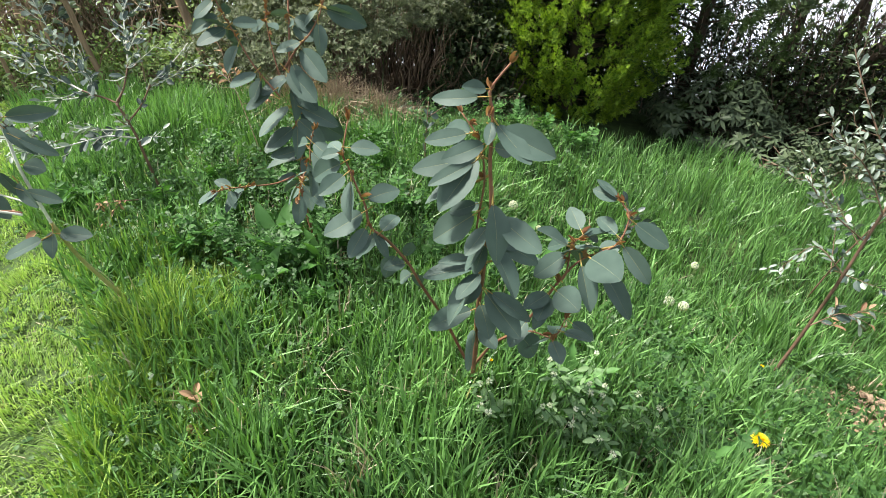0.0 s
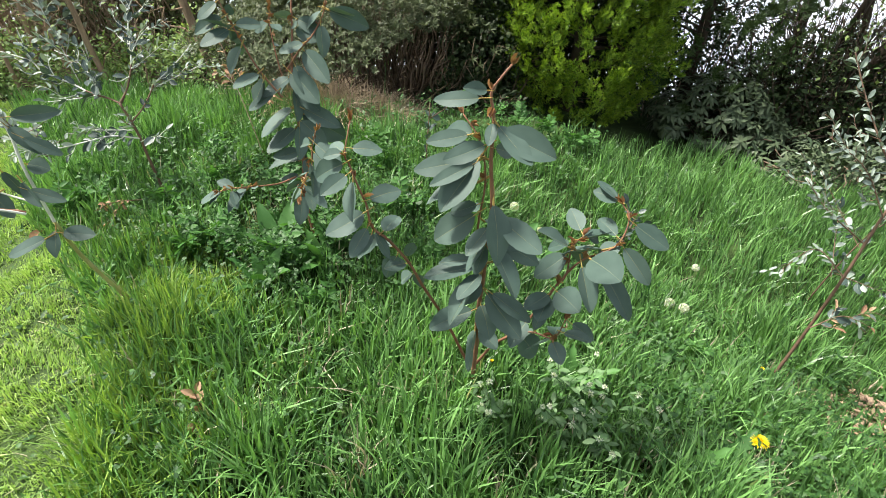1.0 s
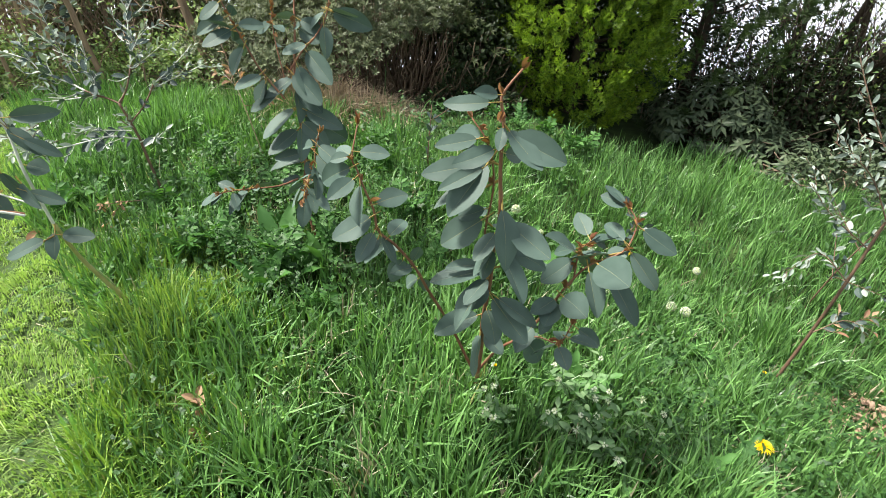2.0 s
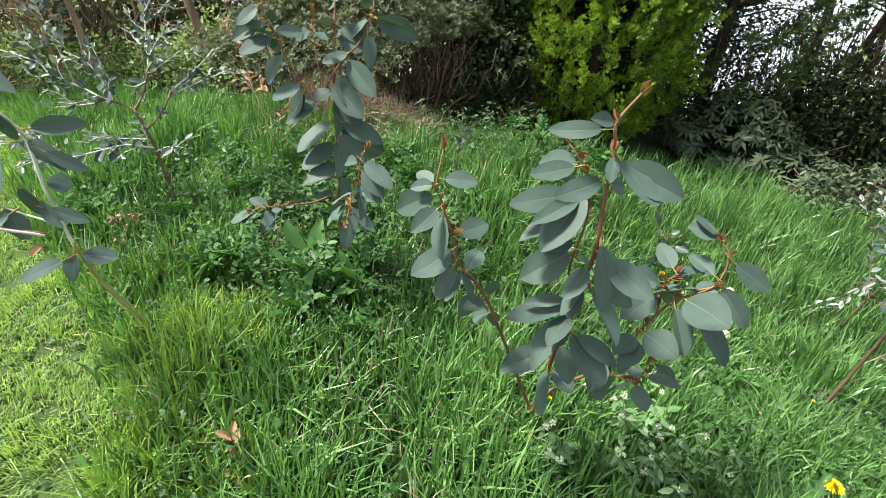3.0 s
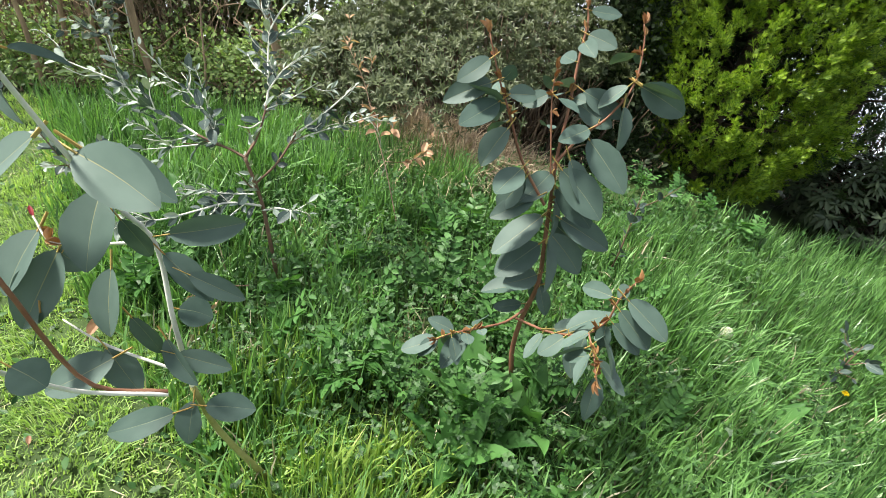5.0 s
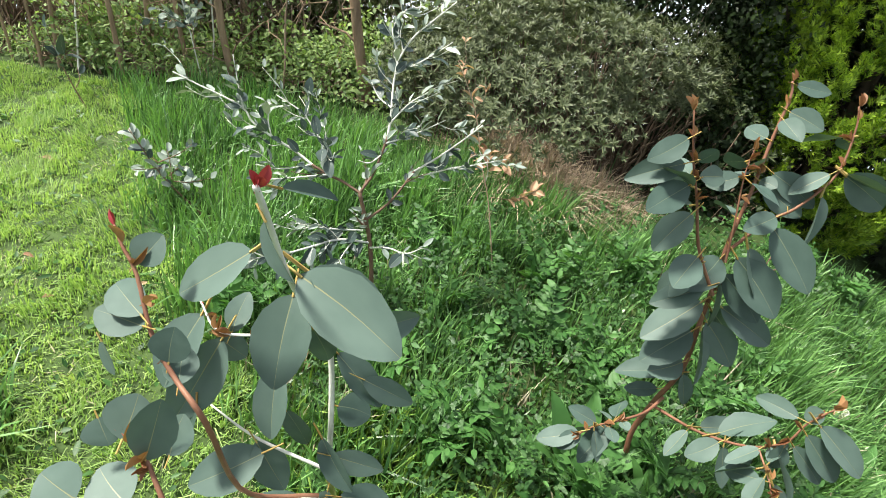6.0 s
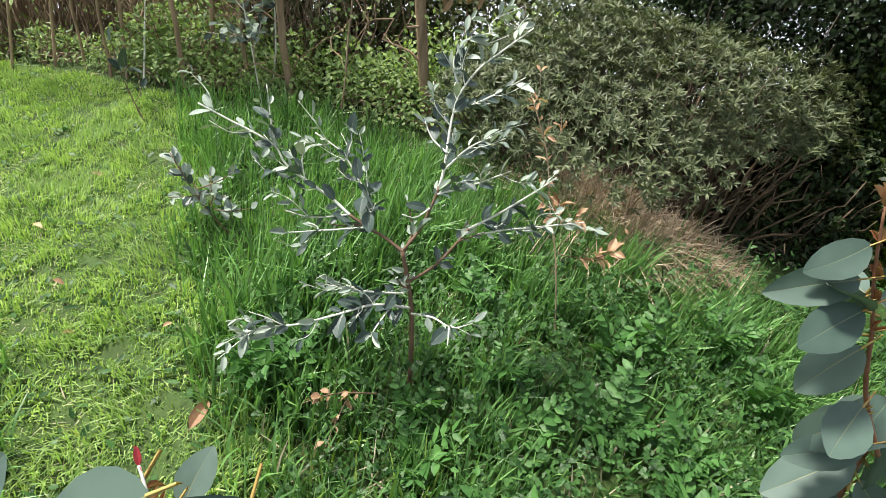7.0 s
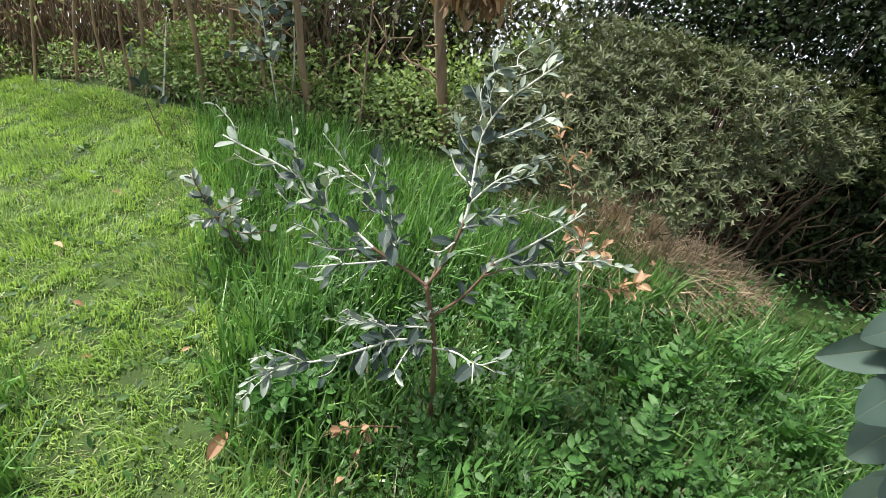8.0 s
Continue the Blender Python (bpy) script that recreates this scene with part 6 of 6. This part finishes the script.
# fallen leaves on the lawn
for k, (x, y, L, az) in enumerate([(-2.262, 0.635, 0.085, 120), (-2.662, 0.749, 0.03, 100), (-3.135, 0.599, 0.04, 20), (-2.84, 0.531, 0.03, 70), (-3.517, 0.669, 0.05, 200), (-3.764, 0.943, 0.05, 40), (-2.066, 0.359, 0.03, 150)]):
    ob = tagged(new("fallen_leaf", DEADS[k % 2]), "dry tan leaf fallen on the mown lawn", "leaf", "fallen leaves")
    ob.matrix_world = pose(x, y, float(ground_z(x, y)) + (0.05 if k == 0 else 0.035), 12, -8, az) @ Matrix.Diagonal((L, L * 0.42, L, 1))


def mulch():
    rng = np.random.default_rng(590)
    n = 420
    x, y = 0.95 + rng.normal(0, 0.1, n), 1.8 + rng.normal(0, 0.12, n)
    z = ground_z(x, y) + 0.04 + 0.12 * np.exp(-((x - 0.95) ** 2 + (y - 1.8) ** 2) / 0.02) * rng.random(n)
    chip = (np.array([(-0.5, -0.5, -0.1), (0.5, -0.5, -0.1), (0.5, 0.5, -0.1), (-0.5, 0.5, -0.1), (-0.45, -0.4, 0.1), (0.5, -0.45, 0.12), (0.42, 0.5, 0.1), (-0.5, 0.4, 0.1)]),
            [[[0, 3, 2, 1], [4, 5, 6, 7], [0, 1, 5, 4], [1, 2, 6, 5], [2, 3, 7, 6], [3, 0, 4, 7]]])
    b = Build()
    a = rng.uniform(0, 6.28, n)
    b.scatter(chip, np.stack([x, y, z], -1), frames_from(np.stack([np.cos(a), np.sin(a), rng.normal(0, 0.3, n)], -1), np.array([[0, 0, 1.0]]) + rng.normal(0, 0.4, (n, 3))), np.stack([rng.uniform(0.015, 0.045, n), rng.uniform(0.006, 0.014, n), rng.uniform(0.005, 0.01, n)], -1))
    tagged(new("wood_chips", b.mesh("wood_chips", CHIPS)), "heap of pale wood chip mulch in the grass", "mulch", kind="stuff")


mulch()


def stick(a, b, r, seed, label):
    rng = np.random.default_rng(seed)
    th = tagged(new("stick", mesh_of("stick", *tube(twig_line(rng, a, b, 8, 0.02), [r, r * 0.5], 6), [STEM_WHITE if seed % 2 else TWIG])), label, "stick", "sticks in the hedge")
    return th


stick((-4.032, 2.001, -0.119), (-4.082, 2.056, 0.57), 0.007, 601, "thin pale cane standing in the undergrowth")
stick((-3.571, 2.123, -0.073), (-3.713, 2.278, 0.708), 0.007, 602, "thin bare stick leaning in the undergrowth")
stick((-4.627, 1.532, -0.184), (-4.829, 1.685, 0.253), 0.007, 605, "thin pale cane standing in the undergrowth")
